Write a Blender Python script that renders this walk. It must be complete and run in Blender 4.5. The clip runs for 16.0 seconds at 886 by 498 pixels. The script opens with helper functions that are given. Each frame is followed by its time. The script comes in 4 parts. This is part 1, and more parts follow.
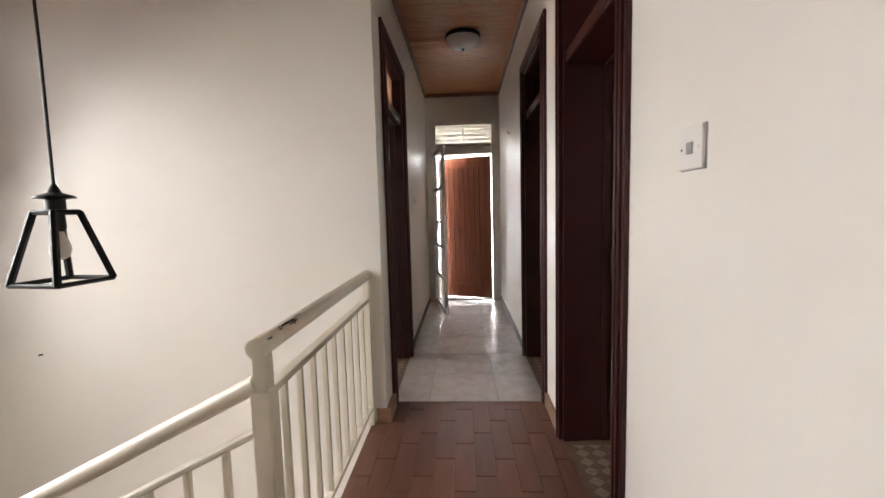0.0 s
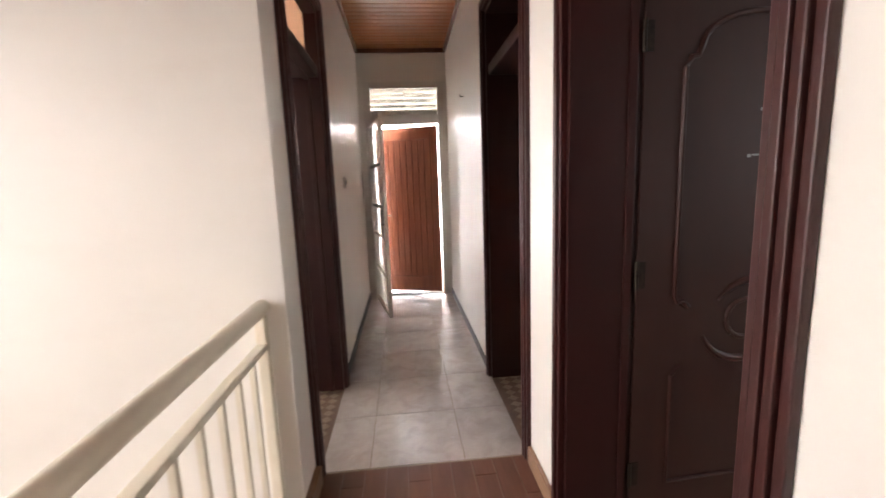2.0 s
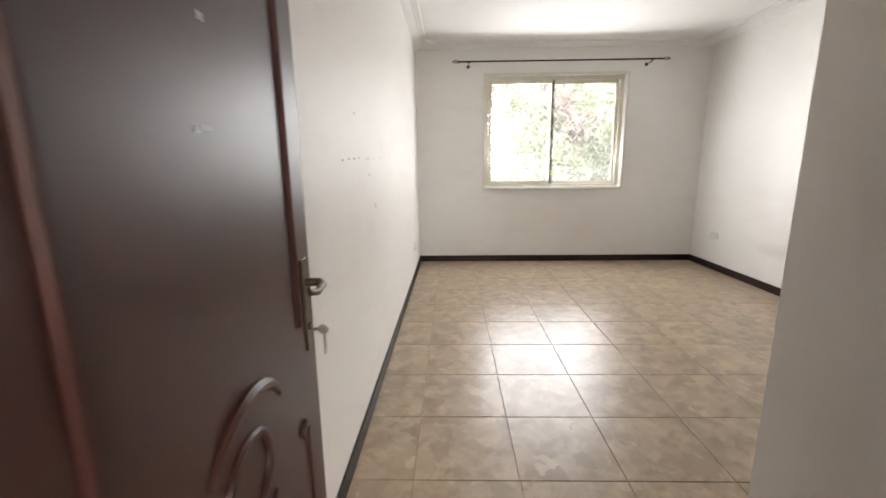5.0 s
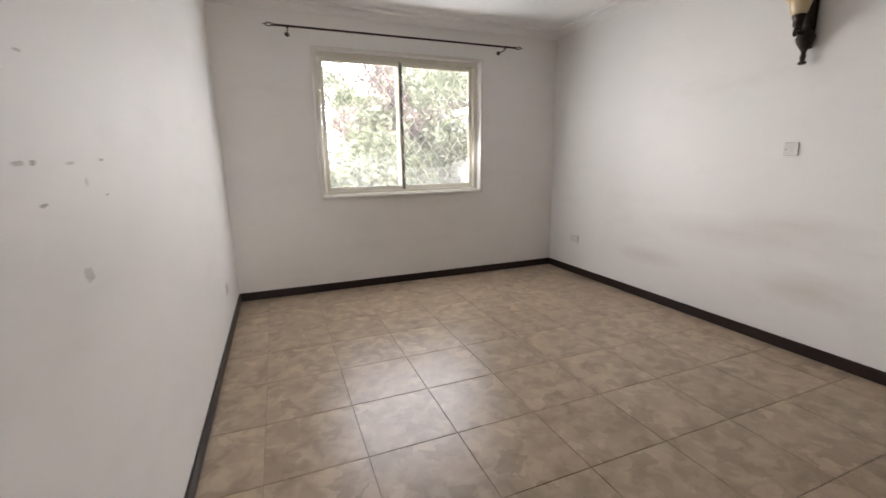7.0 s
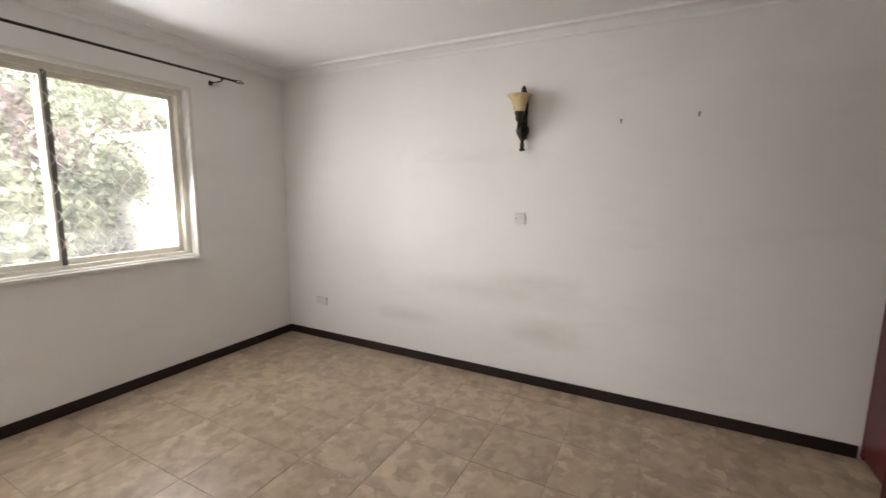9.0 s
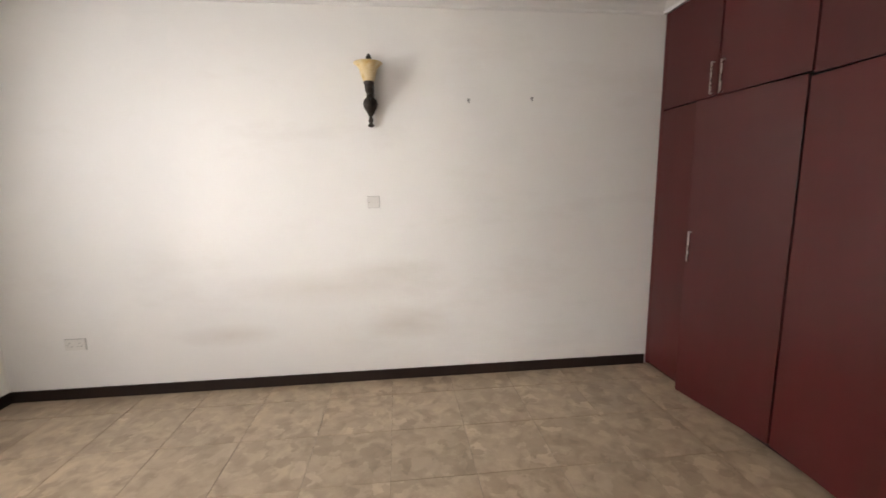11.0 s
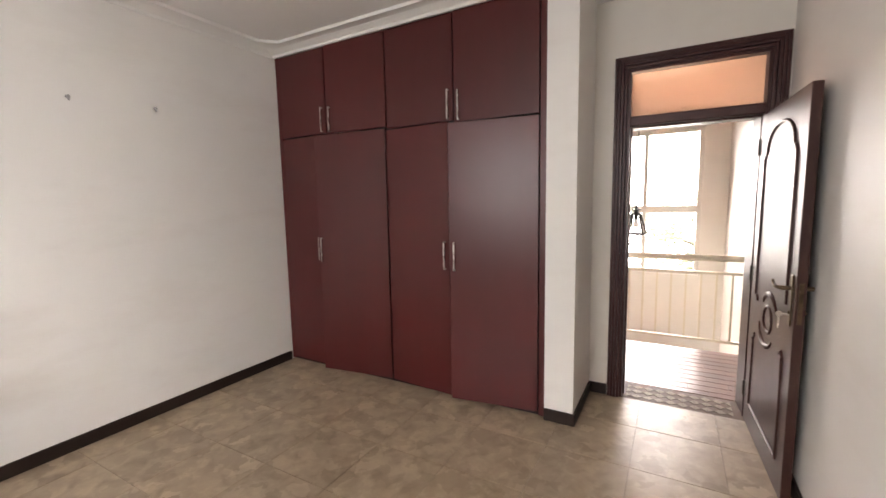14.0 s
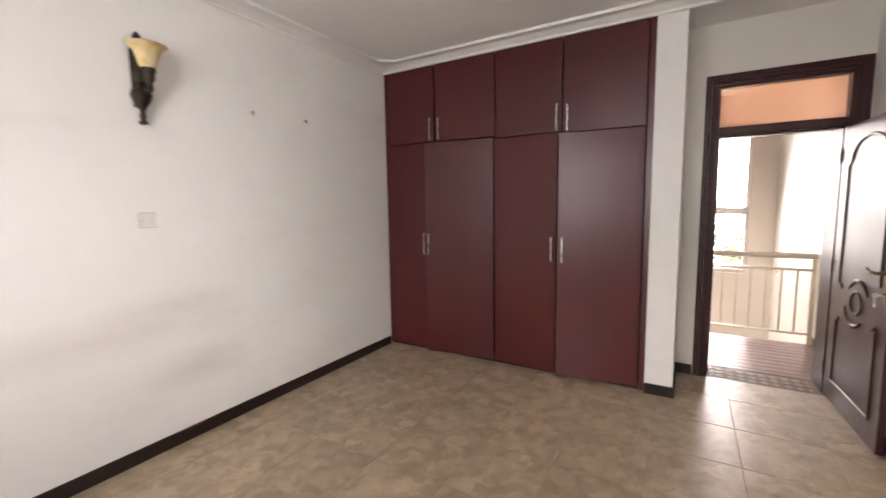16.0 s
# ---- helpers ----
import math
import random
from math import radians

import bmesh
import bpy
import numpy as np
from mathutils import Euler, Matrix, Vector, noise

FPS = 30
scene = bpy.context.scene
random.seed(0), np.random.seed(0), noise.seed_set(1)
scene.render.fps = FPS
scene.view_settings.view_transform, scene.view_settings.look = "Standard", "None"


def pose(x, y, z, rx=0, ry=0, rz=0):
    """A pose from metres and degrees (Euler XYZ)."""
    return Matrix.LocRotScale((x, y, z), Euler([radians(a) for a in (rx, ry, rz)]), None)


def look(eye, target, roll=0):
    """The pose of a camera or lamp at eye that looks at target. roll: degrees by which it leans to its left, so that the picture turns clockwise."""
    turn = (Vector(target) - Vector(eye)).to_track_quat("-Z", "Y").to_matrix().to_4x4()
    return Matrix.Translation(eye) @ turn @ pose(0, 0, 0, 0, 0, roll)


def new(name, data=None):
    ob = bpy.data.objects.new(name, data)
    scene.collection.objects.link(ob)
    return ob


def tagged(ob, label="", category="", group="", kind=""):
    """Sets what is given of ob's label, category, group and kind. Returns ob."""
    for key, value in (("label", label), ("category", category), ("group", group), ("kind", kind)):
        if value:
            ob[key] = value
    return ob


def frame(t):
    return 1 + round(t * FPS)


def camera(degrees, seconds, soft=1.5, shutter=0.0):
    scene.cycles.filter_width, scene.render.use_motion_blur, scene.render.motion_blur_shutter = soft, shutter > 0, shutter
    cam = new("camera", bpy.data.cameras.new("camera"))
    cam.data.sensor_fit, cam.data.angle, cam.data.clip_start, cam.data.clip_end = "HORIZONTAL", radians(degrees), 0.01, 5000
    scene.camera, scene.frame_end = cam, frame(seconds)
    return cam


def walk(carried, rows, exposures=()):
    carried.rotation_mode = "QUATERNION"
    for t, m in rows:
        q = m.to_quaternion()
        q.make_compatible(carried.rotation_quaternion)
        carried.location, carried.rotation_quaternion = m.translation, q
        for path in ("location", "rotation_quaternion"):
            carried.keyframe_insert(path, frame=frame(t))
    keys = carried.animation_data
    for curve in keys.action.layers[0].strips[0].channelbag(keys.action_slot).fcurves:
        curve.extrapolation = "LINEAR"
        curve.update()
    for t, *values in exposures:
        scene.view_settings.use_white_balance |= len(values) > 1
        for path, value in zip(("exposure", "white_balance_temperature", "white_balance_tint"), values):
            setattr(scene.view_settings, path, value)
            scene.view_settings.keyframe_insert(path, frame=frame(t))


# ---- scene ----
cam = camera(93.9, 16.0, shutter=0.35)
PATH = [
    (0, (0.761, 1.989, 1.305), (0.664, 3.978, 1.124), -1.5),
    (0.5, (0.718, 2.128, 1.335), (0.605, 4.114, 1.131), -1.6),
    (1, (0.706, 2.353, 1.346), (0.596, 4.337, 1.119), -1.8),
    (1.5, (0.746, 2.605, 1.374), (0.668, 4.587, 1.116), -2.6),
    (2, (0.737, 2.849, 1.373), (0.914, 4.818, 1.066), -2.1),
    (2.5, (0.73, 3.13, 1.375), (1.322, 5.013, 1.057), -2.7),
    (3, (0.77, 3.344, 1.349), (1.724, 5.069, 1.012), -3.3),
    (3.5, (0.876, 3.579, 1.359), (2.286, 4.941, 0.965), -2.6),
    (4, (1.026, 3.711, 1.36), (2.777, 4.577, 0.929), -0.6),
    (4.5, (1.183, 3.851, 1.368), (3.098, 4.237, 0.94), -0.3),
    (4.7, (1.244, 3.881, 1.376), (3.186, 4.114, 0.958), -0.5),
    (6.8, (2.545, 3.942, 1.394), (4.405, 3.317, 1.009), -0.6),
    (7, (2.621, 3.908, 1.41), (4.441, 3.189, 0.996), -0.9),
    (7.5, (2.926, 3.911, 1.432), (4.583, 2.881, 0.993), -0.1),
    (8, (3.157, 3.94, 1.491), (4.59, 2.605, 1.085), 0.8),
    (8.5, (3.348, 3.954, 1.596), (4.527, 2.368, 1.286), 0.7),
    (9, (3.482, 3.926, 1.688), (4.385, 2.164, 1.407), 0.7),
    (9.2, (3.538, 3.905, 1.671), (4.352, 2.104, 1.364), 0.5),
    (11.3, (4.392, 3.74, 1.562), (4.005, 1.8, 1.27), -0.9),
    (11.5, (4.417, 3.734, 1.55), (3.916, 1.816, 1.286), -1.0),
    (12, (4.561, 3.702, 1.556), (3.766, 1.88, 1.336), -1.4),
    (12.5, (4.665, 3.708, 1.56), (3.582, 2.035, 1.391), -0.3),
    (13, (4.801, 3.733, 1.559), (3.4, 2.315, 1.397), -0.7),
    (13.5, (4.922, 3.765, 1.534), (3.3, 2.612, 1.342), -1.2),
    (14, (4.946, 3.782, 1.533), (3.212, 2.811, 1.305), -1.1),
    (14.5, (5.014, 3.711, 1.495), (3.221, 2.857, 1.261), -1.2),
    (15, (5.192, 3.556, 1.5), (3.378, 2.745, 1.271), -1.3),
    (15.5, (5.429, 3.403, 1.515), (3.623, 2.571, 1.3), -0.8),
    (16, (5.751, 3.285, 1.526), (4.04, 2.271, 1.311), -0.9),
]
walk(cam, [(t, look(eye, target, roll)) for t, eye, target, roll in PATH],
     exposures=[(0.0, 0.68, 6500, 11), (1.5, 1.0, 6650, 14), (2.0, 1.2, 6700, 15), (2.5, 1.48, 6450, 13), (3.3, 1.7, 6800, -4), (4.0, 1.7, 6900, 2), (4.6, 1.85, 6850, 9), (7.0, 1.22, 6700, 15), (9.2, 1.4, 6850, 15), (12.5, 1.8, 7150, 16), (16.0, 1.7, 7000, 18)])

# ---- world, sun, sky ----
world = bpy.data.worlds.new("sky_world")
scene.world = world
world.use_nodes = True
wn = world.node_tree
sky = wn.nodes.new("ShaderNodeTexSky")
sky.sky_type = "NISHITA"
sky.sun_disc = False
sky.sun_elevation = radians(58)
sky.sun_rotation = radians(172)
wn.nodes["Background"].inputs["Strength"].default_value = 0.15
wn.links.new(sky.outputs["Color"], wn.nodes["Background"].inputs["Color"])
sun = new("sun", bpy.data.lights.new("sun", "SUN"))
sun.data.energy, sun.data.angle, sun.data.color = 5.0, radians(0.5), (1.0, 0.95, 0.87)
sun.matrix_world = look((0, 0, 0), (-0.07, 0.53, -0.85))

# sky light that falls in through the bedroom window
skylight = new("window_skylight", bpy.data.lights.new("window_skylight", "AREA"))
skylight.data.shape, skylight.data.size, skylight.data.size_y = "RECTANGLE", 1.80, 1.40
skylight.data.energy, skylight.data.color, skylight.data.spread = 19.0, (0.90, 0.94, 1.0), radians(175)
skylight.matrix_world = look((7.285, 2.51, 1.80), (5.285, 2.51, 1.25))
# and through the stairwell window
stairlight = new("stair_skylight", bpy.data.lights.new("stair_skylight", "AREA"))
stairlight.data.shape, stairlight.data.size, stairlight.data.size_y = "RECTANGLE", 2.0, 2.1
stairlight.data.energy, stairlight.data.color, stairlight.data.spread = 26.0, (1.0, 0.97, 0.95), radians(150)
stairlight.matrix_world = look((-2.33, 3.09, 1.45), (-0.33, 3.09, -0.25))


# ---- materials ----
def material(name, colour, rough=0.5, metal=0.0, noise_scale=6.0, vary=0.12, fine=90.0, bump=0.05, bump_dist=0.004,
             spec=0.5, coat=0.0, stretch=(1, 1, 1), dark=None, per_object=0.0, rvar=0.08):
    """A surface with large blotches, fine grain and relief."""
    m = bpy.data.materials.new(name)
    m.use_nodes = True
    nt = m.node_tree
    b = nt.nodes["Principled BSDF"]
    tc = nt.nodes.new("ShaderNodeTexCoord")
    mp = nt.nodes.new("ShaderNodeMapping")
    mp.inputs["Scale"].default_value = stretch
    nt.links.new(tc.outputs["Object"], mp.inputs["Vector"])
    n1 = nt.nodes.new("ShaderNodeTexNoise")
    n1.inputs["Scale"].default_value, n1.inputs["Detail"].default_value, n1.inputs["Roughness"].default_value = noise_scale, 5, 0.6
    n2 = nt.nodes.new("ShaderNodeTexNoise")
    n2.inputs["Scale"].default_value, n2.inputs["Detail"].default_value = fine, 4
    for n in (n1, n2):
        nt.links.new(mp.outputs["Vector"], n.inputs["Vector"])
    mix = nt.nodes.new("ShaderNodeMix")
    mix.data_type = "RGBA"
    d = dark or tuple(c * (1 - 2.2 * vary) for c in colour)
    mix.inputs["A"].default_value = (*d, 1)
    mix.inputs["B"].default_value = (*colour, 1)
    ramp = nt.nodes.new("ShaderNodeMapRange")
    ramp.inputs["From Min"].default_value, ramp.inputs["From Max"].default_value = 0.3, 0.62
    nt.links.new(n1.outputs["Fac"], ramp.inputs["Value"])
    nt.links.new(ramp.outputs["Result"], mix.inputs["Factor"])
    hsv = nt.nodes.new("ShaderNodeHueSaturation")
    val = nt.nodes.new("ShaderNodeMapRange")
    val.inputs["To Min"].default_value, val.inputs["To Max"].default_value = 1 - vary, 1 + vary
    nt.links.new(n2.outputs["Fac"], val.inputs["Value"])
    nt.links.new(mix.outputs["Result"], hsv.inputs["Color"])
    if per_object:
        oi = nt.nodes.new("ShaderNodeObjectInfo")
        pv = nt.nodes.new("ShaderNodeMapRange")
        pv.inputs["To Min"].default_value, pv.inputs["To Max"].default_value = 1 - per_object, 1 + per_object
        mu = nt.nodes.new("ShaderNodeMath")
        mu.operation = "MULTIPLY"
        nt.links.new(oi.outputs["Random"], pv.inputs["Value"])
        nt.links.new(pv.outputs["Result"], mu.inputs[0])
        nt.links.new(val.outputs["Result"], mu.inputs[1])
        nt.links.new(mu.outputs[0], hsv.inputs["Value"])
    else:
        nt.links.new(val.outputs["Result"], hsv.inputs["Value"])
    nt.links.new(hsv.outputs["Color"], b.inputs["Base Color"])
    rr = nt.nodes.new("ShaderNodeMapRange")
    rr.inputs["To Min"].default_value, rr.inputs["To Max"].default_value = max(0.02, rough - rvar), rough + rvar
    nt.links.new(n1.outputs["Fac"], rr.inputs["Value"])
    nt.links.new(rr.outputs["Result"], b.inputs["Roughness"])
    b.inputs["Metallic"].default_value = metal
    b.inputs["Specular IOR Level"].default_value = spec
    b.inputs["Coat Weight"].default_value = coat
    b.inputs["Coat Roughness"].default_value = 0.15
    bp = nt.nodes.new("ShaderNodeBump")
    bp.inputs["Strength"].default_value, bp.inputs["Distance"].default_value = bump, bump_dist
    nt.links.new(n2.outputs["Fac"], bp.inputs["Height"])
    nt.links.new(bp.outputs["Normal"], b.inputs["Normal"])
    return m


def glass_material(name, tint=(1, 1, 1), rough=0.0):
    m = bpy.data.materials.new(name)
    m.use_nodes = True
    nt = m.node_tree
    out = nt.nodes["Material Output"]
    nt.nodes.remove(nt.nodes["Principled BSDF"])
    clear = nt.nodes.new("ShaderNodeBsdfTransparent")
    clear.inputs["Color"].default_value = (*tint, 1)
    gloss = nt.nodes.new("ShaderNodeBsdfGlossy")
    gloss.inputs["Roughness"].default_value = rough
    fres = nt.nodes.new("ShaderNodeFresnel")
    fres.inputs["IOR"].default_value = 1.45
    mix = nt.nodes.new("ShaderNodeMixShader")
    nt.links.new(fres.outputs["Fac"], mix.inputs["Fac"])
    nt.links.new(clear.outputs[0], mix.inputs[1])
    nt.links.new(gloss.outputs[0], mix.inputs[2])
    nt.links.new(mix.outputs[0], out.inputs["Surface"])
    return m


def paint_material(name, colour, stain, rough, smudges=(), spec=0.5):
    """Wall paint: roller texture, faint grey smudges, broad uneven tone."""
    m = material(name, colour, rough=rough, noise_scale=0.9, vary=0.012, fine=260, bump=0.06, bump_dist=0.002, dark=tuple(c * 0.955 for c in colour))
    nt = m.node_tree
    b = nt.nodes["Principled BSDF"]
    b.inputs["Specular IOR Level"].default_value = spec
    old = b.inputs["Base Color"].links[0].from_socket
    tc = nt.nodes.new("ShaderNodeTexCoord")
    mp = nt.nodes.new("ShaderNodeMapping")
    mp.inputs["Scale"].default_value = (0.8, 0.8, 2.6)
    n = nt.nodes.new("ShaderNodeTexNoise")
    n.inputs["Scale"].default_value, n.inputs["Detail"].default_value, n.inputs["Roughness"].default_value = 1.4, 8, 0.62
    r = nt.nodes.new("ShaderNodeMapRange")
    r.inputs["From Min"].default_value, r.inputs["From Max"].default_value, r.inputs["To Max"].default_value = 0.54, 0.78, 0.34
    mix = nt.nodes.new("ShaderNodeMix")
    mix.data_type = "RGBA"
    mix.inputs["B"].default_value = (*stain, 1)
    nt.links.new(tc.outputs["Object"], mp.inputs["Vector"])
    nt.links.new(mp.outputs["Vector"], n.inputs["Vector"])
    nt.links.new(n.outputs["Fac"], r.inputs["Value"])
    nt.links.new(r.outputs["Result"], mix.inputs["Factor"])
    nt.links.new(old, mix.inputs["A"])
    col = mix.outputs["Result"]
    # broad old smudges, each a soft ragged patch
    for (cx, cy, cz), (rx, ry, rz), k in smudges:
        pm = nt.nodes.new("ShaderNodeMapping")
        pm.inputs["Location"].default_value = (-cx / rx, -cy / ry, -cz / rz)
        pm.inputs["Scale"].default_value = (1 / rx, 1 / ry, 1 / rz)
        sph = nt.nodes.new("ShaderNodeTexGradient")
        sph.gradient_type = "SPHERICAL"
        mul = nt.nodes.new("ShaderNodeMath")
        mul.operation = "MULTIPLY"
        rag = nt.nodes.new("ShaderNodeMath")
        rag.operation = "MULTIPLY"
        rag.inputs[1].default_value = k
        mx = nt.nodes.new("ShaderNodeMix")
        mx.data_type = "RGBA"
        mx.inputs["B"].default_value = (0.50, 0.42, 0.35, 1)
        nt.links.new(tc.outputs["Object"], pm.inputs["Vector"])
        nt.links.new(pm.outputs["Vector"], sph.inputs["Vector"])
        nt.links.new(sph.outputs["Fac"], mul.inputs[0])
        nt.links.new(n.outputs["Fac"], mul.inputs[1])
        nt.links.new(mul.outputs[0], rag.inputs[0])
        nt.links.new(rag.outputs[0], mx.inputs["Factor"])
        nt.links.new(col, mx.inputs["A"])
        col = mx.outputs["Result"]
    nt.links.new(col, b.inputs["Base Color"])
    return m


def tile_material(name, light, mid, dark, rough, scale=7.0, fleck=None):
    """Mottled glazed floor tile with torn-cloud veins, each tile of its own tone."""
    m = material(name, light, rough=rough, noise_scale=scale, vary=0.05, fine=70, bump=0.03, bump_dist=0.002, dark=mid, per_object=0.06, spec=0.5)
    nt = m.node_tree
    b = nt.nodes["Principled BSDF"]
    old = b.inputs["Base Color"].links[0].from_socket
    tc = nt.nodes.new("ShaderNodeTexCoord")
    oi = nt.nodes.new("ShaderNodeObjectInfo")
    add = nt.nodes.new("ShaderNodeVectorMath")
    add.operation = "MULTIPLY_ADD"
    add.inputs[1].default_value = (40, 70, 0)
    nt.links.new(oi.outputs["Random"], add.inputs[0])
    nt.links.new(tc.outputs["Object"], add.inputs[2])
    w = nt.nodes.new("ShaderNodeTexNoise")
    w.inputs["Scale"].default_value, w.inputs["Detail"].default_value = 9.0, 7
    w.inputs["Distortion"].default_value = 0.7
    nt.links.new(add.outputs[0], w.inputs["Vector"])
    r = nt.nodes.new("ShaderNodeMapRange")
    r.inputs["From Min"].default_value, r.inputs["From Max"].default_value, r.inputs["To Max"].default_value = 0.45, 0.70, 0.62
    nt.links.new(w.outputs["Fac"], r.inputs["Value"])
    mix = nt.nodes.new("ShaderNodeMix")
    mix.data_type = "RGBA"
    mix.inputs["B"].default_value = (*dark, 1)
    nt.links.new(r.outputs["Result"], mix.inputs["Factor"])
    nt.links.new(old, mix.inputs["A"])
    col = mix.outputs["Result"]
    if fleck:
        # small angular chips: a few pale, a few dark
        wob = nt.nodes.new("ShaderNodeTexNoise")
        wob.inputs["Scale"].default_value, wob.inputs["Detail"].default_value = 14.0, 4
        nt.links.new(add.outputs[0], wob.inputs["Vector"])
        warp = nt.nodes.new("ShaderNodeVectorMath")
        warp.operation = "MULTIPLY_ADD"
        warp.inputs[1].default_value = (0.17, 0.17, 0.0)
        nt.links.new(wob.outputs["Color"], warp.inputs[0])
        nt.links.new(add.outputs[0], warp.inputs[2])
        cell = nt.nodes.new("ShaderNodeTexVoronoi")
        cell.inputs["Scale"].default_value = 11.0
        nt.links.new(warp.outputs[0], cell.inputs["Vector"])
        sep = nt.nodes.new("ShaderNodeSeparateColor")
        nt.links.new(cell.outputs["Color"], sep.inputs["Color"])
        for channel, lo, hi, tone, most in (("Red", 0.80, 0.97, fleck, 0.5), ("Green", 0.70, 0.95, dark, 0.45), ("Blue", 0.55, 1.0, mid, 0.5)):
            pick = nt.nodes.new("ShaderNodeMapRange")
            pick.inputs["From Min"].default_value, pick.inputs["From Max"].default_value, pick.inputs["To Max"].default_value = lo, hi, most
            nt.links.new(sep.outputs[channel], pick.inputs["Value"])
            mz = nt.nodes.new("ShaderNodeMix")
            mz.data_type = "RGBA"
            mz.inputs["B"].default_value = (*tone, 1)
            nt.links.new(pick.outputs["Result"], mz.inputs["Factor"])
            nt.links.new(col, mz.inputs["A"])
            col = mz.outputs["Result"]
    nt.links.new(col, b.inputs["Base Color"])
    return m


M_WALL = paint_material("white_wall_paint", (0.86, 0.845, 0.815), (0.70, 0.66, 0.615), 0.50, spec=0.26, smudges=[
    ((4.26, 0.49, 0.47), (0.42, 0.3, 0.15), 0.6), ((4.8, 0.49, 0.80), (0.95, 0.3, 0.16), 0.55), ((5.66, 0.49, 0.44), (0.45, 0.3, 0.10), 0.6), ((4.4, 0.49, 0.92), (0.5, 0.3, 0.12), 0.4)])
M_HALL = paint_material("cream_wall_paint", (0.80, 0.765, 0.705), (0.70, 0.645, 0.57), 0.42, spec=0.4)
M_CEIL = material("white_ceiling_paint", (0.88, 0.88, 0.86), 0.7, noise_scale=1.2, vary=0.02, bump=0.04)
M_CORNICE = material("white_plaster_cornice", (0.87, 0.865, 0.84), 0.55, noise_scale=3, vary=0.02)
M_PINE = material("varnished_pine", (0.38, 0.13, 0.045), 0.42, noise_scale=3, vary=0.16, fine=30, stretch=(0.6, 9, 9), bump=0.04, coat=0.12, spec=0.35, dark=(0.29, 0.10, 0.035))
M_PINE_TRIM = material("dark_pine_trim", (0.16, 0.05, 0.022), 0.3, vary=0.15, stretch=(6, 0.8, 6), coat=0.4)
M_MAHOG = material("dark_mahogany", (0.046, 0.011, 0.010), 0.40, noise_scale=1.5, vary=0.04, fine=45, stretch=(4, 4, 0.6), bump=0.015, spec=0.4, dark=(0.043, 0.010, 0.009), rvar=0.012)
M_LEAF = material("moulded_door_stain", (0.052, 0.017, 0.013), 0.40, noise_scale=1.5, vary=0.09, fine=60, stretch=(5, 5, 0.5), bump=0.02, spec=0.45, dark=(0.043, 0.014, 0.011), rvar=0.012)
M_WARD = material("wardrobe_mahogany_laminate", (0.083, 0.0095, 0.0100), 0.34, spec=0.55, noise_scale=1.2, vary=0.05, fine=70, stretch=(3, 3, 0.3), bump=0.01, dark=(0.070, 0.0080, 0.0080), per_object=0.08, rvar=0.012)
# near black: the shade of the door gaps is put into this colour
M_SHADOWGAP = material("wardrobe_gap_shade", (0.012, 0.005, 0.005), 0.5, vary=0.1)
M_BASE = material("black_tile_skirting", (0.024, 0.014, 0.011), 0.42, spec=0.35, noise_scale=3, vary=0.1, rvar=0.03)
M_HALLBASE = material("brown_tile_skirting", (0.30, 0.17, 0.10), 0.35, noise_scale=5, vary=0.15, stretch=(1, 1, 5))
M_TILE = tile_material("beige_glazed_tile", (0.46, 0.355, 0.245), (0.345, 0.26, 0.18), (0.21, 0.155, 0.105), 0.34, fleck=(0.56, 0.43, 0.31))
M_TILE2 = tile_material("grey_beige_glazed_tile", (0.50, 0.45, 0.41), (0.44, 0.39, 0.35), (0.37, 0.32, 0.285), 0.24)
M_GROUT = material("grey_grout", (0.31, 0.24, 0.17), 0.8, vary=0.15)
M_GROUTL = material("pale_grout", (0.21, 0.125, 0.092), 0.8, vary=0.15)
M_PLANK = material("wood_look_tile", (0.165, 0.075, 0.050), 0.34, spec=0.32, noise_scale=3, vary=0.18, fine=40, stretch=(10, 1.0, 1), bump=0.04, dark=(0.13, 0.056, 0.037), per_object=0.13)
M_MOSAIC = material("cream_mosaic", (0.30, 0.225, 0.16), 0.55, spec=0.3, vary=0.12)
M_MOSAICD = material("brown_mosaic", (0.17, 0.10, 0.065), 0.6, vary=0.15)
M_RAIL = material("cream_enamel_steel", (0.74, 0.68, 0.55), 0.32, noise_scale=8, vary=0.03, bump=0.03)
M_CHIP = material("bare_rusty_steel", (0.045, 0.028, 0.02), 0.7, vary=0.25, fine=120)
M_BLACK = material("black_iron", (0.012, 0.012, 0.012), 0.42, metal=0.4, vary=0.15)
M_BRONZE = material("dark_antique_bronze", (0.050, 0.036, 0.026), 0.45, metal=0.6, noise_scale=30, vary=0.3)
M_BRASS = material("worn_antique_brass", (0.15, 0.105, 0.065), 0.38, metal=0.8, noise_scale=25, vary=0.25)
M_STEEL = material("brushed_steel", (0.62, 0.58, 0.54), 0.28, metal=0.9, noise_scale=20, vary=0.08)
M_WHITEM = material("white_enamel_steel", (0.74, 0.71, 0.65), 0.35, vary=0.03)
M_ALU = material("cream_aluminium_frame", (0.72, 0.69, 0.59), 0.35, vary=0.04)
M_ALUD = material("grey_window_seal", (0.13, 0.12, 0.11), 0.5, vary=0.08)
M_PLASTIC = material("white_plastic", (0.76, 0.74, 0.70), 0.35, vary=0.02, bump=0.01)
M_PLASTICG = material("grey_plastic", (0.35, 0.34, 0.33), 0.45, vary=0.05)
M_SHADE = material("amber_alabaster_glass", (0.72, 0.60, 0.36), 0.3, noise_scale=18, vary=0.08, dark=(0.62, 0.42, 0.17))
